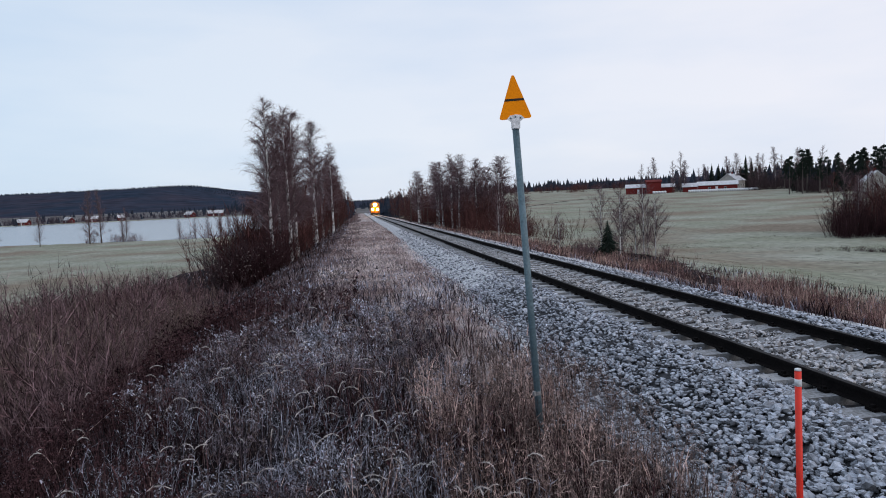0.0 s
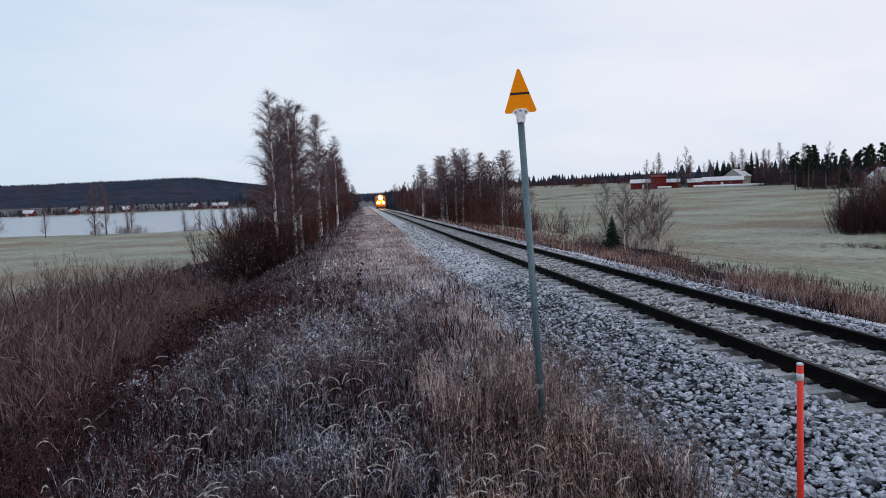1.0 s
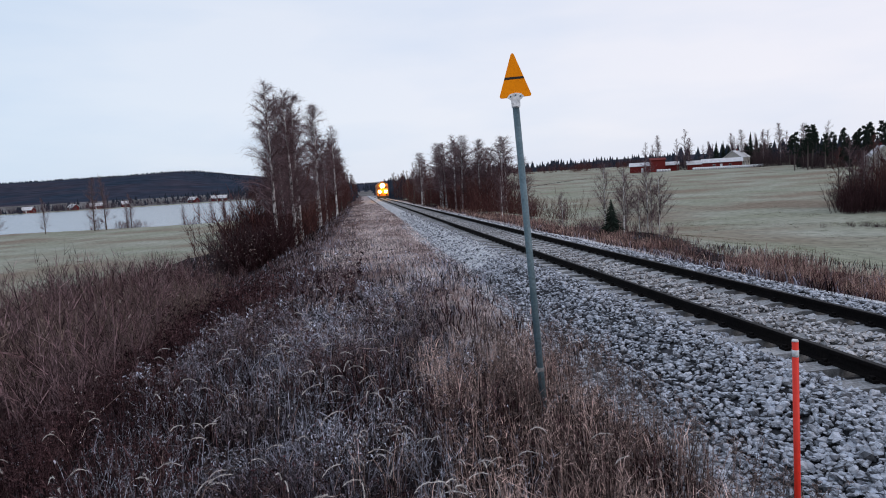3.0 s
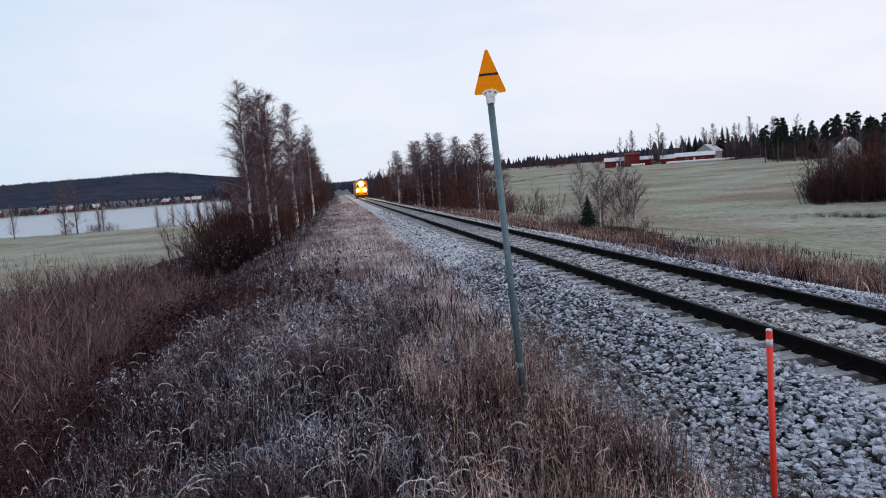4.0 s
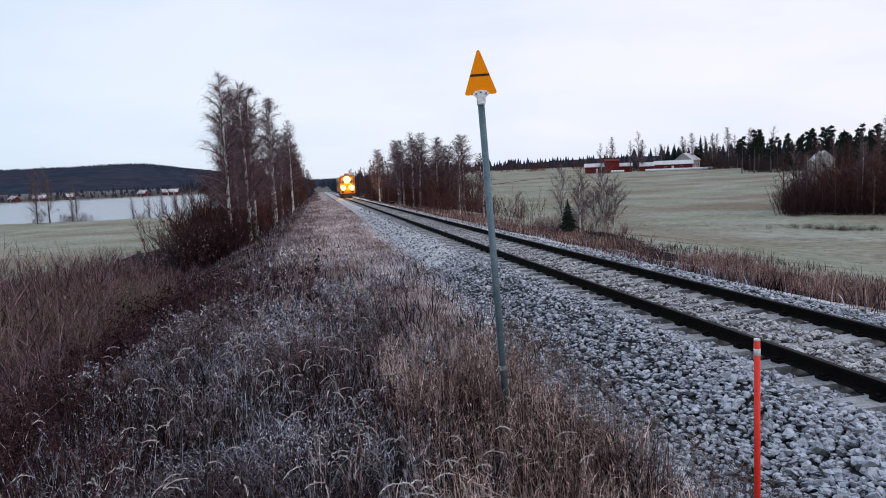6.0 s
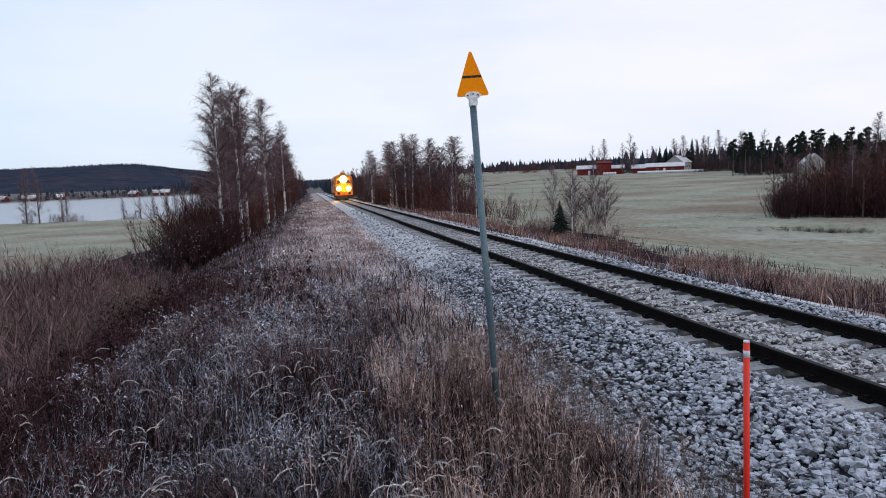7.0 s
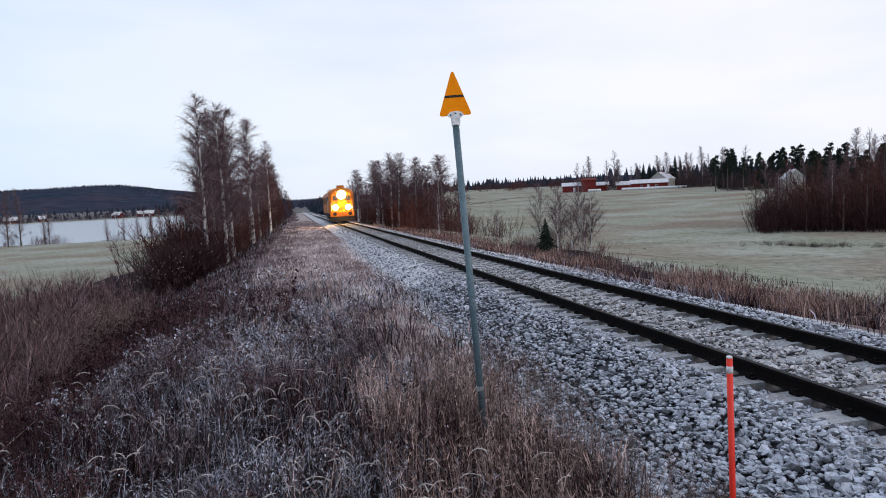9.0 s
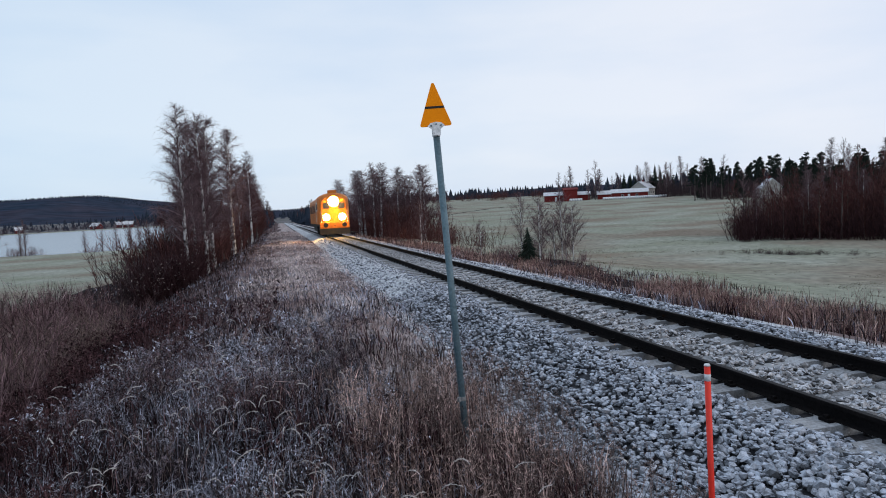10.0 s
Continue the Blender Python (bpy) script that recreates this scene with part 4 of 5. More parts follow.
def weeds(n, xa, xb, ya, yb, h0, h1):
    """Upright brown stems with short side shoots."""
    x, y = rng.uniform(xa, xb, n), rng.uniform(ya, yb, n)
    h = rng.uniform(h0, h1, n)
    p = np.stack([x, y, height(x, y) - 0.02], -1)
    top = p + np.stack([rng.normal(0, 0.07, n), rng.normal(0, 0.07, n), h], -1)
    out = [spikes(p, top, 0.0030)]
    for _ in range(12):
        u = rng.uniform(0.3, 0.98, n)[:, None]
        b = p + (top - p) * u
        out.append(spikes(b, b + np.stack([rng.normal(0, 0.028, n), rng.normal(0, 0.028, n), rng.uniform(0.01, 0.06, n)], -1), 0.0019))
    return joined(out)


# ---- buildings ----
def house(name, x, y, turn, w, d, h, roof_h, wall_m, label, windows=3, door=True, roof_m=None, chimney=False, sink=0.3):
    """Gabled building, w along its front, d deep."""
    ob = tagged(empty(name, pose(x, y, float(height(x, y)) - sink, 0, 0, turn)), label, "building")
    bm = prism(bmesh.new(), [(-d / 2, 0), (d / 2, 0), (d / 2, h), (0, h + roof_h), (-d / 2, h)], -w / 2, w / 2)
    bmesh.ops.rotate(bm, verts=bm.verts, cent=(0, 0, 0), matrix=Matrix.Rotation(radians(90), 3, "Z"))
    part("wall", bm, wall_m, ob)
    o, t = 0.45, 0.18
    k = roof_h / (d / 2)
    bm = prism(bmesh.new(), [(-d / 2 - o, h - o * k + 0.02), (0, h + roof_h + 0.02), (d / 2 + o, h - o * k + 0.02), (d / 2 + o, h - o * k + t), (0, h + roof_h + t), (-d / 2 - o, h - o * k + t)], -w / 2 - o, w / 2 + o)
    bmesh.ops.rotate(bm, verts=bm.verts, cent=(0, 0, 0), matrix=Matrix.Rotation(radians(90), 3, "Z"))
    roof = part("roof", bm, roof_m or M_ROOF, ob, "frosty pitched roof")
    if chimney:
        part("chimney", boxes((-0.4, 0.4, -0.3, 0.3, h + roof_h - 0.3, h + roof_h + 0.9)), M_BARN, roof)
    for k in range(windows):
        xx = -w / 2 + w * (k + 0.75) / (windows + 0.5)
        zz = h * 0.55
        win = part("window", boxes((xx - 0.5, xx + 0.5, -d / 2 - 0.05, -d / 2 + 0.05, zz - 0.5, zz + 0.5)), M_WHITE, ob, "white window frame")
        part("pane", boxes((xx - 0.43, xx + 0.43, -d / 2 - 0.08, -d / 2 - 0.052, zz - 0.43, zz + 0.43)), M_DARKGLASS, win)
    for s in (-1, 1):
        zz = h * 0.55
        win = part("window", boxes((s * w / 2 - 0.05, s * w / 2 + 0.05, -0.6, 0.6, zz - 0.6, zz + 0.6)), M_WHITE, ob, "white window frame")
        part("pane", boxes((s * (w / 2 + 0.065) - 0.013, s * (w / 2 + 0.065) + 0.013, -0.48, 0.48, zz - 0.48, zz + 0.48)), M_DARKGLASS, win)
    if door:
        part("door", boxes((-w * 0.02 - 0.5, -w * 0.02 + 0.5, -d / 2 - 0.04, -d / 2 + 0.04, 0.3, 2.4)), M_WHITE, ob)
    return ob


# ---- the place ----
TRACK = build_track()
build_ballast()
build_sign()
build_stake()
LOCO, WHEELSETS = build_loco()

BIRCH = tree_models("birch", (10.6, 9.4, 11.6, 8.2), 11, M_BIRCH, M_TWIG, "birch_tree", "bare white-trunked birch with drooping grey-brown twigs", 0.75)
ALDER = tree_models("alder", (8.0, 9.2, 6.6), 31, M_BARK, M_TWIG_R, "alder_tree", "bare alder with a dense red-brown crown", 0.7)
FAR_ALDER = tree_models("alder", (8.0, 9.2, 6.6), 131, M_BARK, M_TWIG_R, "alder_tree", "bare alder with a dense red-brown crown", 0.10)
FAR_BIRCH = tree_models("birch", (10.6, 9.4, 11.6), 141, M_BIRCH, M_TWIG, "birch_tree", "bare white-trunked birch with drooping grey-brown twigs", 0.42)
SAPLING = tree_models("sapling", (3.4, 2.6), 51, M_BIRCH, M_TWIG, "birch_sapling", "slender bare birch sapling beside the meadow")
SPRUCE = conifer_models((12.0, 15.0, 9.5), 61)
def pine_models(hs, seed):
    out = []
    for k, h in enumerate(hs):
        g = np.random.default_rng(seed + k)
        ob = tagged(empty("pine_tree", pose(0, -360 - 10 * k, -40)), "tall dark pine with a clumped crown", "tree", group="tall dark pine with a clumped crown")
        mesh_part("trunk", tri_mesh("trunk", *tube([(0, 0, 0), (0.1, 0, h * 0.5), (0, 0.1, h * 0.93)], [h * 0.016, h * 0.011, 0.02], 6), [M_BARK], None, True), ob)
        B, T = [], []
        for q in range(26):
            f = g.uniform(0.45, 0.96) if q else 0.97
            a, rr = g.uniform(0, 6.283), h * 0.16 * (1.12 - f) ** 0.7 * g.random() ** 0.5
            c = np.array([math.cos(a) * rr, math.sin(a) * rr, f * h])
            d = unit(g.normal(0, 1, (24, 3)) * np.array([1, 1, 0.6]))
            B.append(np.repeat(c[None], 24, 0))
            T.append(c + d * h * g.uniform(0.04, 0.07, (24, 1)))
        mesh_part("crown", tri_mesh("crown", *spikes(np.concatenate(B), np.concatenate(T), h * 0.016), [M_NEEDLE]), ob)
        out.append(ob)
    return out


PINE = pine_models((14.0, 12.0, 15.5), 171)
SMALL_SPRUCE = conifer_models((2.1,), 71, "young_spruce", "small dark young spruce beside the ditch", 0.38)
SHRUB = shrub_models((1.5, 2.0, 1.1), 81, M_TWIG_M, "bare_shrub", "leafless mauve-brown shrub on the bank", 24, 0.32, 16)
WILLOW = shrub_models((2.2, 1.7), 91, M_TWIG_Y, "willow_bush", "leafless pale ochre willow bush", 24, 0.35)


def bank_size(x, y):
    """Growth on the bank is tall only near the standpoint's side of it."""
    return (0.74 + 0.36 * float(sstep(-0.20, -0.34, x / y))) * (1.0 - 0.45 * float(sstep(24, 32, y) * sstep(-0.34, -0.25, x / y)))


# row of trees on the lake side of the track
for k, (x, y, s) in enumerate(((-5.15, 39.5, 0.98), (-4.35, 42.0, 0.92), (-5.1, 43.0, 0.95), (-4.3, 46.0, 0.95), (-4.8, 48.5, 0.9), (-6.1, 51.0, 0.9), (-5.8, 55.0, 0.8),
                               (-3.95, 61.0, 1.06), (-4.7, 68.0, 0.8), (-2.9, 74.0, 0.95), (-4.2, 77.0, 0.9), (-3.4, 86.0, 0.95), (-4.6, 98.0, 1.0), (-3.5, 112.0, 1.0), (-4.4, 130.0, 1.0))):
    model = BIRCH[k % 4] if y < 70 else FAR_BIRCH[k % 3]
    plant(model, x, y, s * (11.0 / ((10.6, 9.4, 11.6, 8.2)[k % 4] if y < 70 else (10.6, 9.4, 11.6)[k % 3])), wide=1.04)
for x, y, s in ((-6.0, 43.5, 0.8), (-7.2, 46.0, 0.8), (-5.2, 50.5, 0.75), (-3.4, 76.5, 1.02), (-3.1, 81.0, 1.05), (-3.6, 91.0, 1.0), (-3.2, 100.0, 0.95), (-3.5, 108.0, 0.95), (-3.3, 119.0, 1.0), (-3.8, 140.0, 1.0), (-3.6, 155.0, 1.0),
                (-4.6, 57.0, 0.7), (-5.2, 68.0, 0.8), (-5.5, 84.0, 0.9)):
    plant(random.choice(ALDER), x, y, s)
THIN = shrub_models((1.5, 2.0, 1.1), 181, M_TWIG_D, "bare_shrub", "leafless dark shrub in the undergrowth", 15, 0.36, 9)
MIDDLE = shrub_models((1.5, 2.0, 1.1), 191, M_TWIG_M, "bare_shrub", "leafless mauve shrub in the thicket", 24, 0.32, 14)
THIN_RAW, MIDDLE_RAW = [[(np.array([v.co[:] for v in o.data.vertices]), np.array([p.vertices[:] for p in o.data.polygons])) for o in models] for models in (THIN, MIDDLE)]
for o in THIN + MIDDLE:
    bpy.data.objects.remove(o)


def thicket(spots, name, label, m, raw):
    """Undergrowth too tangled to count."""
    parts = []
    for x, y, s in spots:
        V, F = random.choice(raw)
        a = random.uniform(0, 6.28)
        c, q = math.cos(a), math.sin(a)
        W = V @ np.array([[c, q, 0], [-q, c, 0], [0, 0, 1]]) * s
        parts.append((W + np.array([x, y, float(height(x, y)) - 0.08]), F))
    return tagged(new(name, tri_mesh(name, *joined(parts), [m])), label, "undergrowth", kind="stuff")


spots = []
for _ in range(130):
    y = random.uniform(36, 130)
    spots.append((random.uniform(-8.2, -4.9) + 0.012 * (y - 36), y, random.uniform(1.0, 1.9)))
spots += [(random.uniform(-8.0, -5.4), random.uniform(37, 47), random.uniform(1.0, 1.7)) for _ in range(70)]
thicket(spots, "dark_undergrowth", "dark leafless undergrowth beneath the birches", M_TWIG_D, THIN_RAW)
spots = [(x, y, (0.5 + 1.0 * random.random() ** 2) * bank_size(x, y)) for x, y in ((random.uniform(-15, -5.0) - 0.05 * k, k) for k in (11 + 27 * random.random() for _ in range(180)))]
spots += [(random.uniform(-12, -7) - 0.12 * (y - 18), y, random.uniform(0.4, 0.8)) for y in (18 + 22 * random.random() for _ in range(60))]
thicket(spots, "bank_thicket", "tangled leafless thicket on the bank", M_TWIG_M, MIDDLE_RAW)
spots = [(random.uniform(11.5, 22), random.uniform(60, 170), random.uniform(1.0, 1.8)) for _ in range(230)]
thicket(spots, "brown_undergrowth", "brown leafless undergrowth beyond the track", M_TWIG_R, THIN_RAW)
spots = [(random.uniform(9.0, 13.5), 9 + 45 * random.random() ** 1.4, random.uniform(0.22, 0.52)) for _ in range(210)]
thicket(spots, "ditch_brush", "low red-brown brush in the ditch", M_BRUSH, THIN_RAW)
spots = [(random.uniform(-8.6, -4.6) + 0.012 * (y - 40), y, random.uniform(1.6, 2.9)) for y in (40 + 90 * random.random() ** 1.3 for _ in range(130))]
thicket(spots, "red_undergrowth", "tall red-brown leafless undergrowth between the trunks", M_TWIG_R, THIN_RAW)
spots = [(12.2 + 0.035 * (y - 76) + 7.5 * random.random(), y, random.uniform(2.0, 3.4)) for y in (76 + 70 * random.random() for _ in range(170))]
thicket(spots, "tall_undergrowth", "tall red-brown undergrowth between the trees beyond the track", M_TWIG_R, THIN_RAW)
spots = [(*bearing(random.uniform(42.5, 61), random.uniform(78, 98)), random.uniform(2.4, 3.7)) for _ in range(380)]
spots += [(*bearing(random.uniform(39.2, 43.5), random.uniform(77, 90)), random.uniform(1.3, 2.1)) for _ in range(70)]
thicket(spots, "wood_interior", "dense red-brown leafless wood beside the meadow", M_TWIG_R, THIN_RAW)
spots = [(*bearing(b, random.uniform(300, 345) if b < 36 else random.uniform(232, 300)), random.uniform(2.4, 4.6)) for b in (random.uniform(32.6, 52) for _ in range(400))]
spots += [(*bearing(random.uniform(23.4, 32), random.uniform(350, 375)), random.uniform(2.0, 3.6)) for _ in range(110)]
thicket(spots, "hedgerow", "dark leafless growth round the farm and below the conifers", M_TWIG_D, THIN_RAW)
spots = [(*bearing(random.uniform(9, 24.5), random.uniform(430, 540)), random.uniform(2.0, 3.8)) for _ in range(170)]
thicket(spots, "far_copse", "brown bare copse beyond the meadow", M_TWIG_R, THIN_RAW)
spots = [(*bearing(random.uniform(-42, -4), random.uniform(572, 640)), random.uniform(2.0, 4.5)) for _ in range(330)]
thicket(spots, "shore_woods", "bare trees along the far shore, haze put into their colour", M_SHORE, THIN_RAW)
spots = [(x, y, (0.5 + 0.9 * random.random() ** 2) * bank_size(x, y)) for x, y in ((-k * random.uniform(0.22, 0.62), k) for k in (13 + 15 * random.random() for _ in range(75)))]
thicket(spots, "willow_scrub", "thin ochre willow scrub on the bank", M_TWIG_Y, THIN_RAW)
spots = [(random.uniform(-7.6, -4.8), random.uniform(36, 48), random.uniform(0.9, 1.6)) for _ in range(90)] + [(random.uniform(-7.5, -5.6), random.uniform(39, 47), random.uniform(1.5, 2.2)) for _ in range(50)]
thicket(spots, "maroon_scrub", "dense dark maroon scrub at the foot of the birches", M_SCRUB, MIDDLE_RAW)
# thicket on the bank
for _ in range(170):
    y = 9 + 30 * random.random() ** 0.8
    x = random.uniform(-15.5, -4.2) - 0.05 * (y - 9)
    plant(random.choice(SHRUB), x, y, (0.4 + 1.05 * random.random() ** 2) * bank_size(x, y))
for x, y, s in ((-8.3, 20.5, 0.95), (-9.2, 21.5, 1.0), (-9.8, 23.0, 0.9), (-8.9, 19.0, 0.9), (-10.6, 24.0, 0.9), (-7.7, 21.5, 0.7), (-10.2, 20.0, 1.0), (-11.5, 22.0, 1.0), (-12.5, 25.0, 1.0), (-6.9, 23.5, 0.5), (-7.2, 27.0, 0.6), (-6.6, 15.6, 0.8), (-7.1, 16.8, 0.9), (-6.2, 14.4, 0.6), (-7.9, 17.5, 1.0), (-8.6, 18.0, 1.0), (-6.9, 18.4, 0.7), (-5.9, 17.0, 0.5), (-9.6, 18.5, 1.0), (-5.6, 18.5, 0.85), (-6.2, 20.0, 0.95), (-6.8, 21.0, 1.05), (-7.6, 20.0, 1.2), (-5.5, 20.8, 0.7), (-6.3, 22.5, 0.9), (-8.2, 22.5, 1.15), (-9.0, 24.5, 1.1)):
    plant(random.choice(WILLOW), x, y, s)

# last withered leaves in the thicket
n = 1500
lx, ly = rng.uniform(-12, -3.5, n), rng.uniform(11, 36, n)
lp = np.stack([lx, ly, height(lx, ly) + rng.uniform(0.6, 1.9, n)], -1)
lv = np.stack([lp + rng.normal(0, 0.018, (n, 3)) for _ in range(4)], 1)
lv[:, 3] = lv[:, 1] + lv[:, 2] - lv[:, 0]
lf = (np.arange(n)[:, None, None] * 4 + np.array([[0, 1, 3], [0, 3, 2]])[None]).reshape(-1, 3)
tagged(new("thicket_leaves", tri_mesh("thicket_leaves", lv.reshape(-1, 3), lf, [M_WEED])), "few withered tan leaves left on the thicket", "leaves", kind="stuff")

# trees beyond the track
for k, (x, y, s) in enumerate(((12.4, 86, 1.0), (11.8, 91, 0.95), (13.0, 84, 1.0), (13.8, 95, 1.0), (14.9, 82, 0.92), (15.9, 86, 0.9), (17.6, 80, 0.95), (18.6, 83, 1.0), (12.6, 104, 1.0),
                               (13.5, 112, 1.0), (11.0, 120, 1.0), (12.8, 135, 1.0), (19.8, 78, 0.75), (17.8, 92, 0.9), (14.3, 89, 0.95), (13.3, 88, 0.9), (16.8, 83, 0.85), (12.0, 97, 1.0))):
    plant(FAR_BIRCH[k % 3], x, y, s * (10.3 / (10.6, 9.4, 11.6)[k % 3]), wide=1.35)
for x, y, s in ((12.6, 92, 0.7), (13.6, 98, 0.8), (11.6, 110, 0.9), (12.4, 125, 1.0), (11.2, 140, 1.0), (15.2, 92, 0.6), (17.0, 88, 0.55), (11.0, 155, 1.0), (12.2, 170, 1.0), (10.6, 185, 1.0), (13.5, 150, 1.1)):
    plant(random.choice(FAR_ALDER), x, y, s)
for _ in range(60):
    y = random.uniform(92, 200)
    plant(random.choice(FAR_ALDER), 12 + 0.05 * (y - 90) + 8 * random.random(), y, random.uniform(0.6, 0.95))
for _ in range(18):
    plant(random.choice(FAR_ALDER), random.uniform(13, 20), random.uniform(76, 102), random.uniform(0.5, 0.8))
for k in range(110):
    y = random.uniform(135, 420)
    plant(random.choice(FAR_ALDER), random.choice((random.uniform(-6, -2.8), random.uniform(10.8, 18), random.uniform(10.8, 18))), y, random.uniform(0.8, 1.15))
plant(SMALL_SPRUCE[0], 13.25, 33.4, 1.0)
for x, y, s in ((13.9, 36.0, 0.95), (14.6, 35.0, 0.9), (15.2, 36.2, 1.0), (15.6, 35.2, 0.85), (16.1, 35.2, 1.0), (16.6, 34.8, 1.05), (16.9, 36.4, 0.8), (12.6, 40.0, 0.6), (13.3, 52.0, 0.9), (12.6, 58.0, 1.0)):
    plant(random.choice(SAPLING), x, y, s * 1.2)
for _ in range(20):
    plant(random.choice(SHRUB), random.uniform(12.5, 17.5), random.uniform(33, 39), random.uniform(0.4, 0.8))

# wood by the meadow
for k in range(120):
    b = random.uniform(38.9, 60)
    d = 74 + 22 * random.random() + max(0, 41.5 - b) * 2
    plant(random.choice(FAR_ALDER), *bearing(b, d), random.uniform(0.7, 1.15) * (0.5 if b < 43.2 else 1.0))
for _ in range(26):
    plant(random.choice(FAR_ALDER), *bearing(random.uniform(39.0, 43.5), random.uniform(77, 92)), random.uniform(0.42, 0.62))
for b, d, s in ((39.9, 88, 0.8), (40.5, 92, 0.9), (41.1, 94, 0.8), (41.6, 90, 0.75), (42.2, 90, 0.9), (42.7, 86, 1.0), (38.4, 80, 0.75)):
    plant(random.choice(FAR_ALDER), *bearing(b, d), s)
for b, d, s in ((43.6, 79, 0.7), (44.4, 80, 0.75), (45.5, 82, 0.7), (47.2, 80, 0.78), (49, 81, 0.75), (40.0, 80, 0.55)):
    plant(random.choice(FAR_BIRCH), *bearing(b, d), s)
thicket([(*bearing(random.uniform(38.7, 60), random.uniform(74, 87)), random.uniform(1.2, 2.4)) for k in range(380)], "wood_undergrowth", "dark leafless undergrowth along the edge of the wood", M_SCRUB, THIN_RAW)
for k in range(9):
    b = 42 + 1.35 * k
    plant(random.choice(PINE), *bearing(b + random.uniform(-0.5, 0.5), random.uniform(112, 125)), random.uniform(0.55, 0.75))
# conifers on the rise
for k in range(200):
    b = random.uniform(32.0, 58)
    plant(random.choice(PINE if random.random() < 0.78 else SPRUCE), *bearing(b, random.uniform(225, 330) if b > 35 else random.uniform(352, 390)), random.uniform(0.6, 1.0) * (0.85 if b < 34 else 1.0))
FARM_TREE = tree_models("alder", (9.0, 8.0, 10.0), 251, M_BARK, M_TWIG, "farm_tree", "bare grey-brown tree with a round crown by the farm", 0.14)
for b, d, k in ((24.4, 345, 1.9), (25.0, 340, 1.7), (26.9, 326, 1.9), (27.5, 329, 2.0), (28.9, 345, 1.5), (29.6, 348, 1.4), (31.2, 352, 1.9), (32.7, 340, 1.8), (33.6, 338, 1.9), (34.9, 325, 1.9), (36.2, 300, 1.7), (37.6, 290, 1.7), (39.1, 82, 0.80), (40.0, 84, 0.7), (40.9, 90, 0.85), (41.7, 205, 1.2), (43.5, 130, 1.25), (44.5, 128, 1.35), (46.0, 126, 1.3)):
    plant(random.choice(FARM_TREE), *bearing(b, d), k)
for b, d, s in ((25.4, 340, 1.6), (27.8, 338, 1.7), (29.4, 345, 1.2), (31.0, 350, 1.5), (31.8, 345, 1.6), (33.3, 330, 1.6), (34.5, 330, 1.7), (36.0, 300, 1.6), (45.0, 240, 1.6), (46.3, 240, 1.5), (48.4, 240, 1.5)):
    plant(random.choice(FAR_BIRCH), *bearing(b, d), s)
for b, d, s in ((29.9, 345, 1.1), (30.4, 350, 1.1), (30.8, 346, 0.95), (32.4, 350, 1.1), (32.8, 352, 1.0)):
    plant(random.choice(SPRUCE), *bearing(b, d), s)
# trees on the lake shore
SHORE_TREE = tree_models("alder", (9.0, 7.6), 231, M_BARK, M_TWIG, "shore_tree", "bare spreading tree at the edge of the lake", 0.28)
for b, d, k in ((-21.3, 180, 1.75), (-20.5, 181, 1.55), (-19.0, 181, 0.95), (-18.7, 182, 1.0), (-14.8, 183, 0.85), (-13.6, 184, 0.9), (-12.6, 183, 1.0), (-11.6, 184, 0.9), (-11.0, 183, 1.0), (-10.3, 184, 0.95), (-27.5, 182, 1.1), (-24.6, 182, 1.0)):
    plant(random.choice(SHORE_TREE), *bearing(b, d), k)
for k in range(44):
    b = random.choice((-21, -19, -18.5, -14, -12.5, -11.5, -10.5, -9.5, -8.5)) + random.uniform(-0.9, 0.9)
    plant(random.choice(SHRUB), *bearing(b, 183 + random.uniform(-2, 2)), random.uniform(0.9, 1.7))


def cones(h, g):
    """A far conifer: three ragged tiers."""
    parts = []
    for z0, z1, w in ((0.0, 0.55, 0.30), (0.25, 0.8, 0.23), (0.5, 1.05, 0.15)):
        a = np.arange(6) * 1.047 + g.random()
        rr = w * h * g.uniform(0.7, 1.25, 6)
        ring = np.stack([np.cos(a) * rr, np.sin(a) * rr, h * (z0 + g.uniform(-0.06, 0.06, 6))], -1)
        parts.append((np.vstack([ring, [[0, 0, h * z1]]]), np.array([(i, (i + 1) % 6, 6) for i in range(6)])))
    return joined(parts)


def far_woods():
    """Distant conifer stands, too many to count."""
    g = np.random.default_rng(5)
    pts = []
    for _ in range(3600):
        pts.append((g.uniform(-1500, 250), g.uniform(1280, 1560), g.uniform(2.5, 4.5)))
    for _ in range(130):
        pts.append((g.uniform(9.8, 19), g.uniform(230, 520), g.uniform(5, 8.5)))
    for _ in range(90):
        pts.append((g.uniform(-10, -3.2), g.uniform(170, 480), g.uniform(5, 8)))
    for _ in range(120):
        pts.append((g.uniform(-130, 60), g.uniform(600, 720), g.uniform(5, 9)))
    for _ in range(420):
        b, d = g.uniform(6.5, 27), g.uniform(560, 700)
        pts.append((*bearing(b, d), g.uniform(5, 11)))
    for _ in range(170):
        b, d = g.uniform(27, 52), g.uniform(390, 470)
        pts.append((*bearing(b, d), g.uniform(6, 13)))
    for _ in range(420):
        b, d = g.uniform(-40, -3), 600 + 110 * g.random() ** 0.7
        pts.append((*bearing(b, d), g.uniform(2.5, 6)))
    V, F = [], []
    for x, y, h in pts:
        v, f = cones(h, g)
        V.append(v + np.array([x, y, float(height(x, y)) - 0.6]))
        F.append(f)
    tagged(new("far_woods", tri_mesh("far_woods", *joined(list(zip(V, F))), [M_NEEDLE_F])), "dark distant conifer woods, coloured haze-blue, on the far slopes", "woods", kind="stuff")


far_woods()

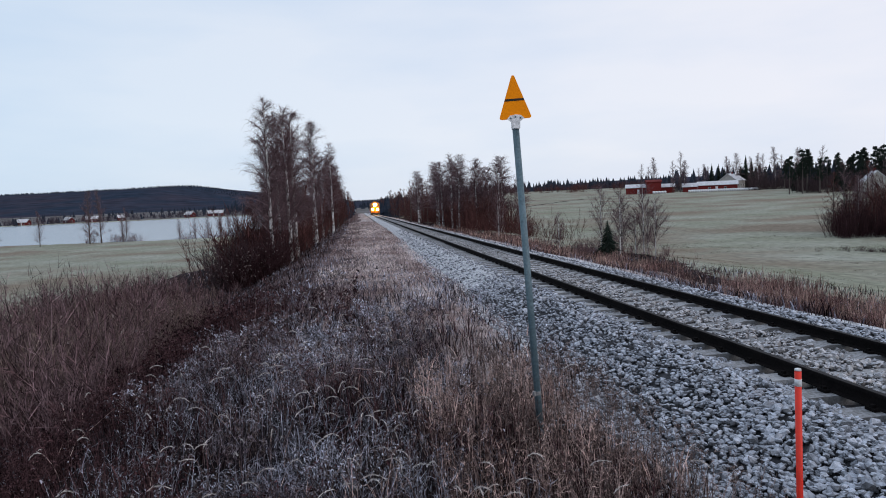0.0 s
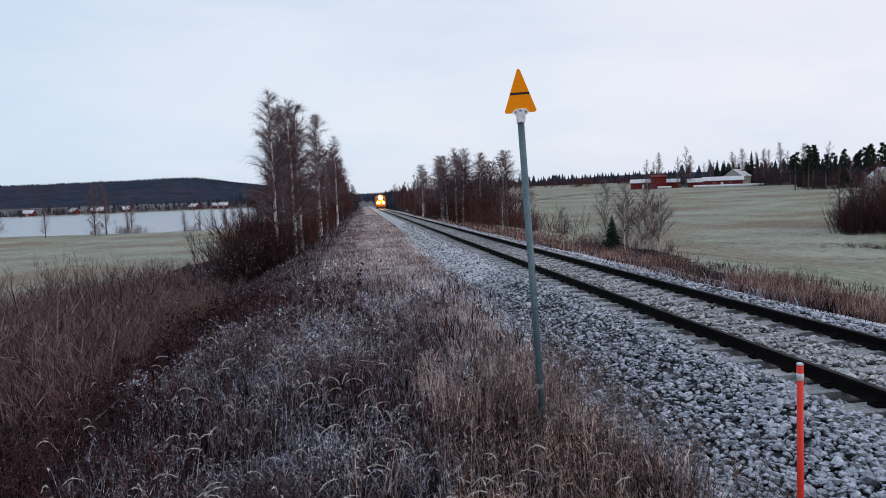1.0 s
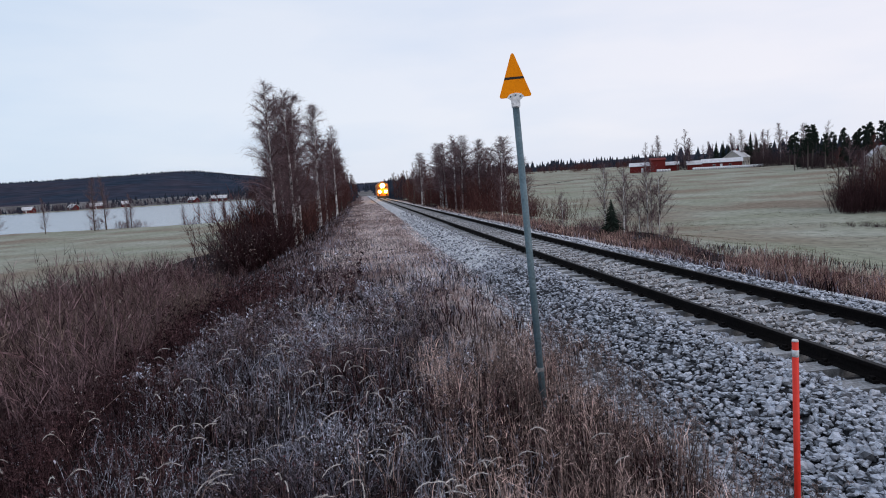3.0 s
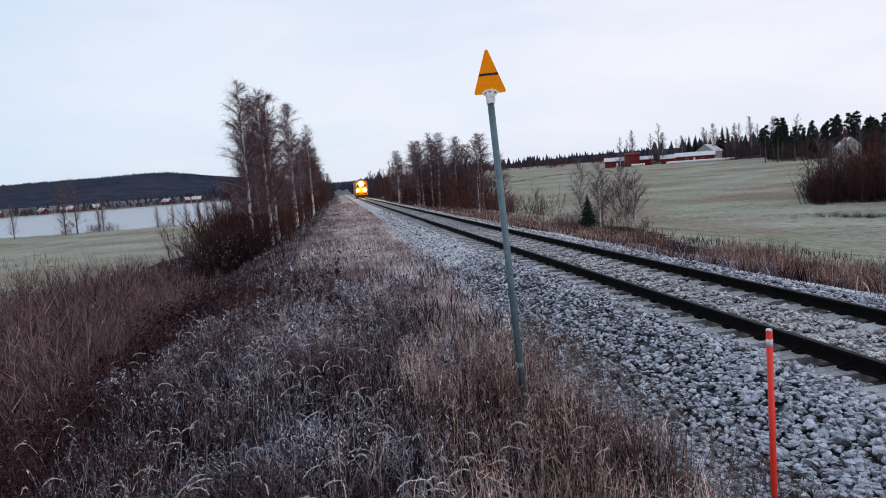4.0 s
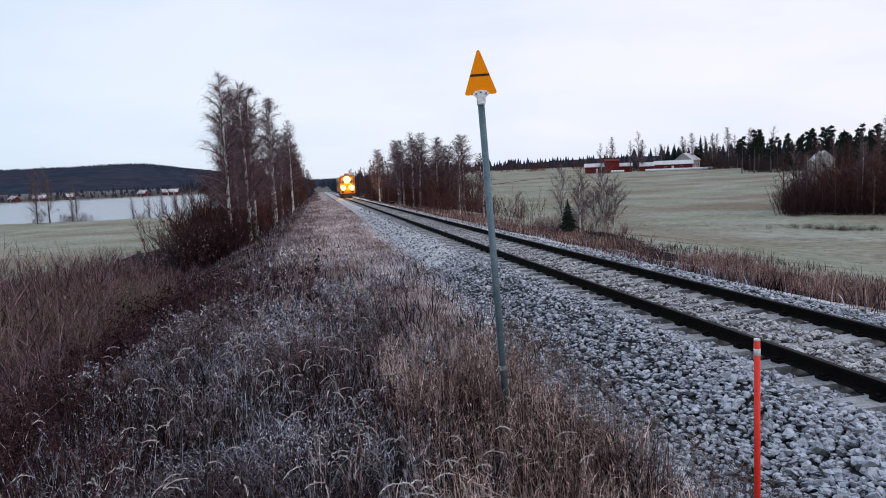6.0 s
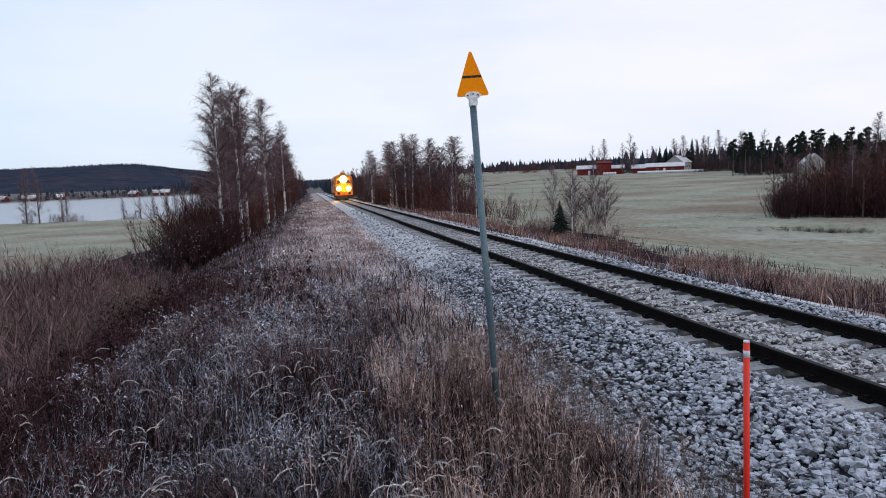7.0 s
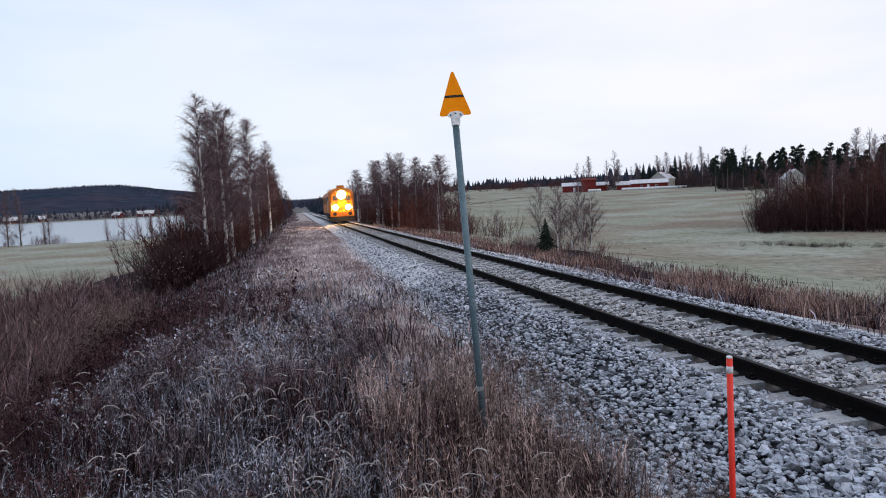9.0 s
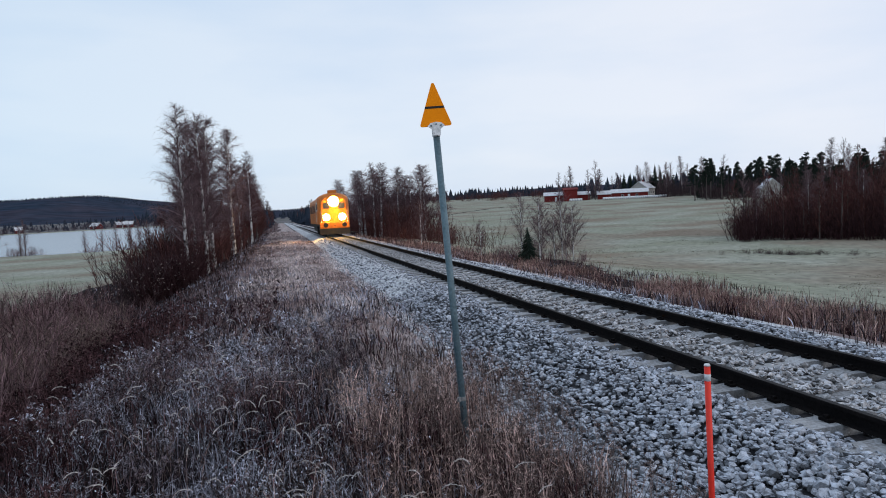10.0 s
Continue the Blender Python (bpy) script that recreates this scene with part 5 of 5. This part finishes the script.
# farm on the rise
house("red_barn", *bearing(25.35, 330), -20, 6.5, 8, 5.8, 0.9, M_BARN, "tall dark red wooden barn with plain boards", 0, False, M_BARN)
house("red_shed", *bearing(24.2, 334), -25, 12, 7, 3.4, 1.5, M_BARN, "low red shed with a frosty roof", 0)
house("red_annexe", *bearing(26.4, 336), -25, 7, 6, 3.2, 1.4, M_BARN, "small red annexe with a frosty roof", 0, False)
house("red_farm_building", *bearing(30.3, 322), -29, 16.5, 6, 3.2, 1.5, M_BARN, "long low red farm building with a frosty roof", 2)
house("farmhouse", *bearing(31.4, 342), 40, 12, 8, 5.0, 3.0, M_CREAM, "cream wooden farmhouse with a pitched roof", 3, True, None, True)
house("grey_outbuilding", *bearing(28.6, 340), -25, 11, 6, 2.8, 1.6, M_BARN, "red outbuilding with a frosty roof", 0, False)
house("hillside_house", *bearing(40.95, 230), 62, 7.0, 5.6, 3.6, 2.6, M_CREAM, "pale grey house half hidden by trees", 2, True, None, True)
for b, d, w in ((-13.9, 602, 7), (-12.1, 606, 9), (-11.6, 604, 6), (-19.0, 604, 5), (-21.0, 606, 9), (-22.6, 610, 6), (-25.5, 606, 8)):
    house("lakeside_house", *bearing(b, d), random.uniform(-30, 30), w, 6, 2.8, 2.2, M_BARN, "small house with a frosty roof across the lake", 2)

# wrapped silage bales
bm = rod(bmesh.new(), (-0.6, 0, 0), (0.6, 0, 0), 0.6, n=18)
bmesh.ops.bevel(bm, geom=[e for e in bm.edges if len(e.link_faces) == 2 and abs(e.calc_face_angle(0)) > 1], offset=0.12, segments=3, affect="EDGES")
BALE = tagged(part("silage_bale", bm, M_WHITE, None, "", True), "white-wrapped round silage bale on the meadow", "bale", group="row of bales")
row = [(25.4 + 0.22 * k, 318) for k in range(5)] + [(28.2 + 0.172 * k, 308) for k in range(30)]
for k, (b, d) in enumerate(row):
    x, y = bearing(b, d)
    m = pose(x, y, float(height(x, y)) + 0.52, 0, 0, -b)
    if k:
        copy_thing(BALE, m)
    else:
        BALE.matrix_basis = m

# plant cover, from the standpoint outwards, in patches
def patchy(x, y, f=1.0, p=0.0):
    return 0.5 + 0.25 * (np.sin(1.9 * f * x + 1.1 * np.sin(1.3 * f * y + p) + p) + np.sin(1.6 * f * y + 1.4 * np.sin(1.1 * f * x - p)))


def share_tan(x, y):
    return sstep(-0.2, 1.3, x + 0.35 * np.sin(y * 1.7) + 0.8 * (lattice(x, y, 0.7, 51) - 0.5)) * sstep(11, 6, y)


def share_red(x, y):
    return np.clip(sstep(-1.2, -3.2, x + 0.6 * np.sin(y * 0.8)) + 0.9 * sstep(0.60, 0.72, patchy(x, y, 0.8, 0.6)) * sstep(14, 8, y), 0, 1)


def share_blue(x, y):
    return np.clip((1 - share_tan(x, y)) * (1 - 0.85 * share_red(x, y)) * (1 - 0.85 * sstep(-0.4, -2.2, x) * sstep(9, 6, y)), 0, 1)


def gappy(share, seed, cell=0.55, least=0.05):
    """The share of a cover, thinned to clumps with dark gaps."""
    return lambda x, y: rng.random(len(x)) < share(x, y) * np.clip(least + 1.5 * sstep(0.28, 0.72, lattice(x, y, cell, seed)), 0, 1)


lawn("tan_grass", 44000, 2.4, 14, -40, 75, 0.16, 0.52, 1.45, M_TAN, "tan dead grass stems round the sign pole", gappy(share_tan, 11, 0.4, 0.08), 0.30)
lawn("mauve_grass", 80000, 2.4, 22, -85, 60, 0.15, 0.50, 1.2, M_MAUVE, "mauve-brown dead grass and weeds on the bank", gappy(share_red, 12, 0.7), 0.40)
lawn("frosted_grass", 74000, 2.4, 20, -85, 60, 0.10, 0.36, 1.25, M_GRASS_F, "blue-grey grass furred with hoarfrost", gappy(share_blue, 13, 0.5), 0.65)
lawn("dry_grass", 42000, 1.3, 16, -110, 80, 0.14, 0.40, 1.0, M_GRASS, "dry brown grass on the embankment", None, 0.55)
lawn("mixed_grass", 70000, 14, 120, -60, 60, 0.15, 0.4, 0.7, M_GRASS, "dry brown grass along the track", lambda x, y: (x < -1.8) | (x > 8))
lawn("pale_grass", 60000, 14, 120, -60, 60, 0.08, 0.26, 0.6, M_GRASS_F, "grey frosted grass along the track")
def clumped(x, y):
    return 0.06 + 1.3 * sstep(0.42, 0.78, lattice(x, y, 2.2, 15))


strip("red_grass", 34000, 8.2, 13.8, 5, 80, 0.10, 0.56, 0.32, M_GRASS_R, "red-brown dead grass beyond the rails", lambda x, y: (x > 8.7 + 0.5 * np.sin(y * 1.9)) & (rng.random(len(x)) < clumped(x, y)), 0.26)
strip("maroon_grass", 34000, 8.4, 13.2, 5, 80, 0.12, 0.50, 0.34, M_BRUSH, "dark maroon weed stems beyond the rails", lambda x, y: (x > 8.9 + 0.5 * np.sin(y * 1.9)) & (rng.random(len(x)) < clumped(x, y)), 0.22)
strip("shoulder_grass", 72000, -1.6, 3.5, 7, 120, 0.06, 0.20, 0.45, M_GRASS_P, "pale pinkish frosted grass on the shoulder of the track", lambda x, y: (x > -1.0 + 0.5 * np.sin(y * 0.5) + rng.normal(0, 0.55, len(x))) & (x < TRACK_X - 2.5 + 0.7 * sstep(30, 60, y)) & (rng.random(len(x)) < sstep(6, 13, y)), 0.8)


def leaf_litter(n, r0, r1):
    """Withered leaves and frost-furred tips among the grass."""
    x, y, r = polar(n, r0, r1, -110, 80)
    k = grass_zone(x, y) & (x < 4) & (rng.random(len(x)) < 0.25 + 0.75 * share_blue(x, y))
    x, y, r = x[k], y[k], r[k]
    m = len(x)
    p = np.stack([x, y, height(x, y) + rng.uniform(0.10, 0.42, m) * rng.random(m) ** 0.35], -1)
    s = np.maximum(0.0042, 0.0009 * r)[:, None] * rng.uniform(0.5, 1.6, (m, 1))
    V = np.stack([p + rng.normal(0, 1, (m, 3)) * s for _ in range(4)], 1)
    V[:, 3] = (V[:, 1] + V[:, 2]) / 2 + (V[:, 1] + V[:, 2] - 2 * V[:, 0]) * 0.25
    f = np.arange(m)[:, None, None] * 4
    F = (f + np.array([[0, 1, 3], [0, 3, 2]])[None]).reshape(-1, 3)
    tagged(new("withered_leaves", tri_mesh("withered_leaves", V.reshape(-1, 3), F, [M_LEAF])), "withered weed leaves furred with frost", "leaves", kind="stuff")


leaf_litter(60000, 2.4, 24)


spots = [(*bearing(b, 50 + 0.15 * (60 - b) + 0.8 * math.sin(b) + random.gauss(3.0, 0.5)), random.uniform(0.10, 0.32)) for b in [random.gauss(41.8, 1.2) for _ in range(120)] + [random.gauss(44.6, 0.5) for _ in range(16)] + [random.gauss(46.5, 0.5) for _ in range(14)] + [random.uniform(33, 60) for _ in range(16)]]
thicket(spots, "field_ditch_brush", "low dark brush along the field ditch", M_TWIG_D, THIN_RAW)


def meadow_grass():
    """Short rough stubble, and the brown line of the field ditch."""
    b, d = rng.uniform(14, 64, 30000), 22 * (70 / 22) ** rng.random(30000)
    x, y = d * np.sin(np.radians(b)), d * np.cos(np.radians(b))
    k = x > 14.5
    x, y, d = x[k], y[k], d[k]
    tagged(new("meadow_stubble", tri_mesh("meadow_stubble", *blades(x, y, d, 0.02, 0.05, 0.6, 1.4), [M_FIELD])), "short frosty stubble in the meadow", "grass", kind="stuff")
    n = 5200
    b, d = rng.uniform(14, 64, n), 20 * (95 / 20) ** rng.random(n)
    x, y = d * np.sin(np.radians(b)), d * np.cos(np.radians(b))
    k = (x > 15) & (rng.random(n) < sstep(0.5, 0.75, lattice(x, y, 3.0, 31)))
    x, y = np.repeat(x[k], 14), np.repeat(y[k], 14)
    x, y = x + rng.normal(0, 0.34, len(x)), y + rng.normal(0, 0.16, len(x))
    tagged(new("meadow_tufts", tri_mesh("meadow_tufts", *blades(x, y, np.hypot(x, y), 0.02, 0.07, 0.8, 1.6), [M_TUFT])), "olive tufts of rough grass in the meadow", "grass", kind="stuff")
    n = 15000
    b = rng.uniform(24, 64, n)
    d = 49 + 0.12 * (64 - b) + 0.012 * (b - 45) ** 2 + 0.9 * np.sin(b * 0.9) + rng.normal(0, 0.9, n)
    far = rng.random(n) < 0.35
    d = np.where(far, 57 + 0.25 * (50 - b) + rng.normal(0, 1.6, n), d)
    keep = far
    b, d = b[keep], d[keep]
    x, y = d * np.sin(np.radians(b)), d * np.cos(np.radians(b))
    tagged(new("ditch_grass", tri_mesh("ditch_grass", *blades(x, y, d, 0.02, 0.08, 0.6, 1.5), [M_TUFT])), "brown rank grass along the field ditch", "grass", kind="stuff")


meadow_grass()

ys = np.linspace(0, 1, 40)
bb, dd = 11 + 15 * ys, 150 + 165 * ys ** 0.8
px, py = dd * np.sin(np.radians(bb)), dd * np.cos(np.radians(bb))
V = np.concatenate([np.stack([px, py, height(px, py) + 0.05], -1), np.stack([px + 0.6, py + 2.6, height(px + 0.6, py + 2.6) + 0.05], -1)])
F = np.array([(i, i + 1, i + 41, i + 40) for i in range(39)])
tagged(new("field_track", tri_mesh("field_track", V, F, [M_BANK])), "narrow dark dirt track across the meadow", "track", kind="structure")
seed_stalks(1700, 2.8, 14, -60, 50)
WEEDS = (("tan_weeds", 1300, 0.5, 2.15, 3.0, 7.6, 0.25, 0.62, M_TAN, "upright tan weed stems round the sign pole"),
         ("brown_weeds", 600, 1.3, 2.75, 3.4, 9.0, 0.25, 0.6, M_WEED, "dark brown weed stems at the edge of the ballast"),
         ("mauve_weeds", 2600, -9.5, -1.4, 3.2, 16.0, 0.3, 0.85, M_MAUVE, "mauve-brown branching weeds on the bank"),
         ("frosted_weeds", 2200, -2.6, 1.2, 3.0, 11.0, 0.15, 0.42, M_LEAF, "low branching weeds white with frost"))
for name, n, xa, xb, ya, yb, h0, h1, m, label in WEEDS:
    tagged(new(name, tri_mesh(name, *weeds(n, xa, xb, ya, yb, h0, h1), [m])), label, "weeds", kind="stuff")


for name, n, xa, xb, ya, yb, h0, h1, share, stem_m, leaf_m, label in (
        ("frosted_herbs", 3000, -3.4, 1.3, 2.9, 13.0, 0.22, 0.50, lambda x, y: share_blue(x, y) * sstep(0.25, 0.6, lattice(x, y, 0.8, 21)), M_WEED, M_LEAF, "bushy dead herbs with curled frosted leaves"),
        ("brown_herbs", 3400, -10.0, 0.2, 3.0, 17.0, 0.28, 0.75, lambda x, y: (0.25 + 0.75 * share_red(x, y)) * sstep(0.25, 0.6, lattice(x, y, 1.1, 22)), M_MAUVE, M_MAUVE, "bushy mauve-brown herbs on the bank"),
        ("edge_herbs", 380, 1.2, 2.9, 2.9, 9.0, 0.18, 0.42, lambda x, y: np.full(len(x), 0.8), M_WEED, M_WEED, "sparse brown herbs at the edge of the ballast")):
    stems, leaves = leafy_weeds(n, xa, xb, ya, yb, h0, h1, share)
    tagged(new(name, tri_mesh(name, *stems, [stem_m])), label, "weeds", kind="stuff")
    tagged(new(name + "_leaves", tri_mesh(name + "_leaves", *leaves, [leaf_m])), "curled withered leaves of " + label, "leaves", kind="stuff")
tagged(new("broken_stalks", tri_mesh("broken_stalks", *bent_stems(16), [M_TAN])), "long broken pale stalks lying across the grass", "grass", kind="stuff")


def motions():
    """The train runs up the line at an even pace, its wheels rolling."""
    tilt = math.degrees(math.atan(GRADE))
    rows = []
    for k in range(41):
        t = k * 0.25
        y = 63.0 + 14.6 * (10.0 - t)
        rows.append((t, pose(TRACK_X, y, GRADE * y, tilt)))
    walk(LOCO, rows)
    for ws, y in WHEELSETS:
        walk(ws, [(k / 30, pose(0, y, 0.5, math.degrees(14.6 / 0.5 * k / 30) % 360)) for k in range(301)])


motions()
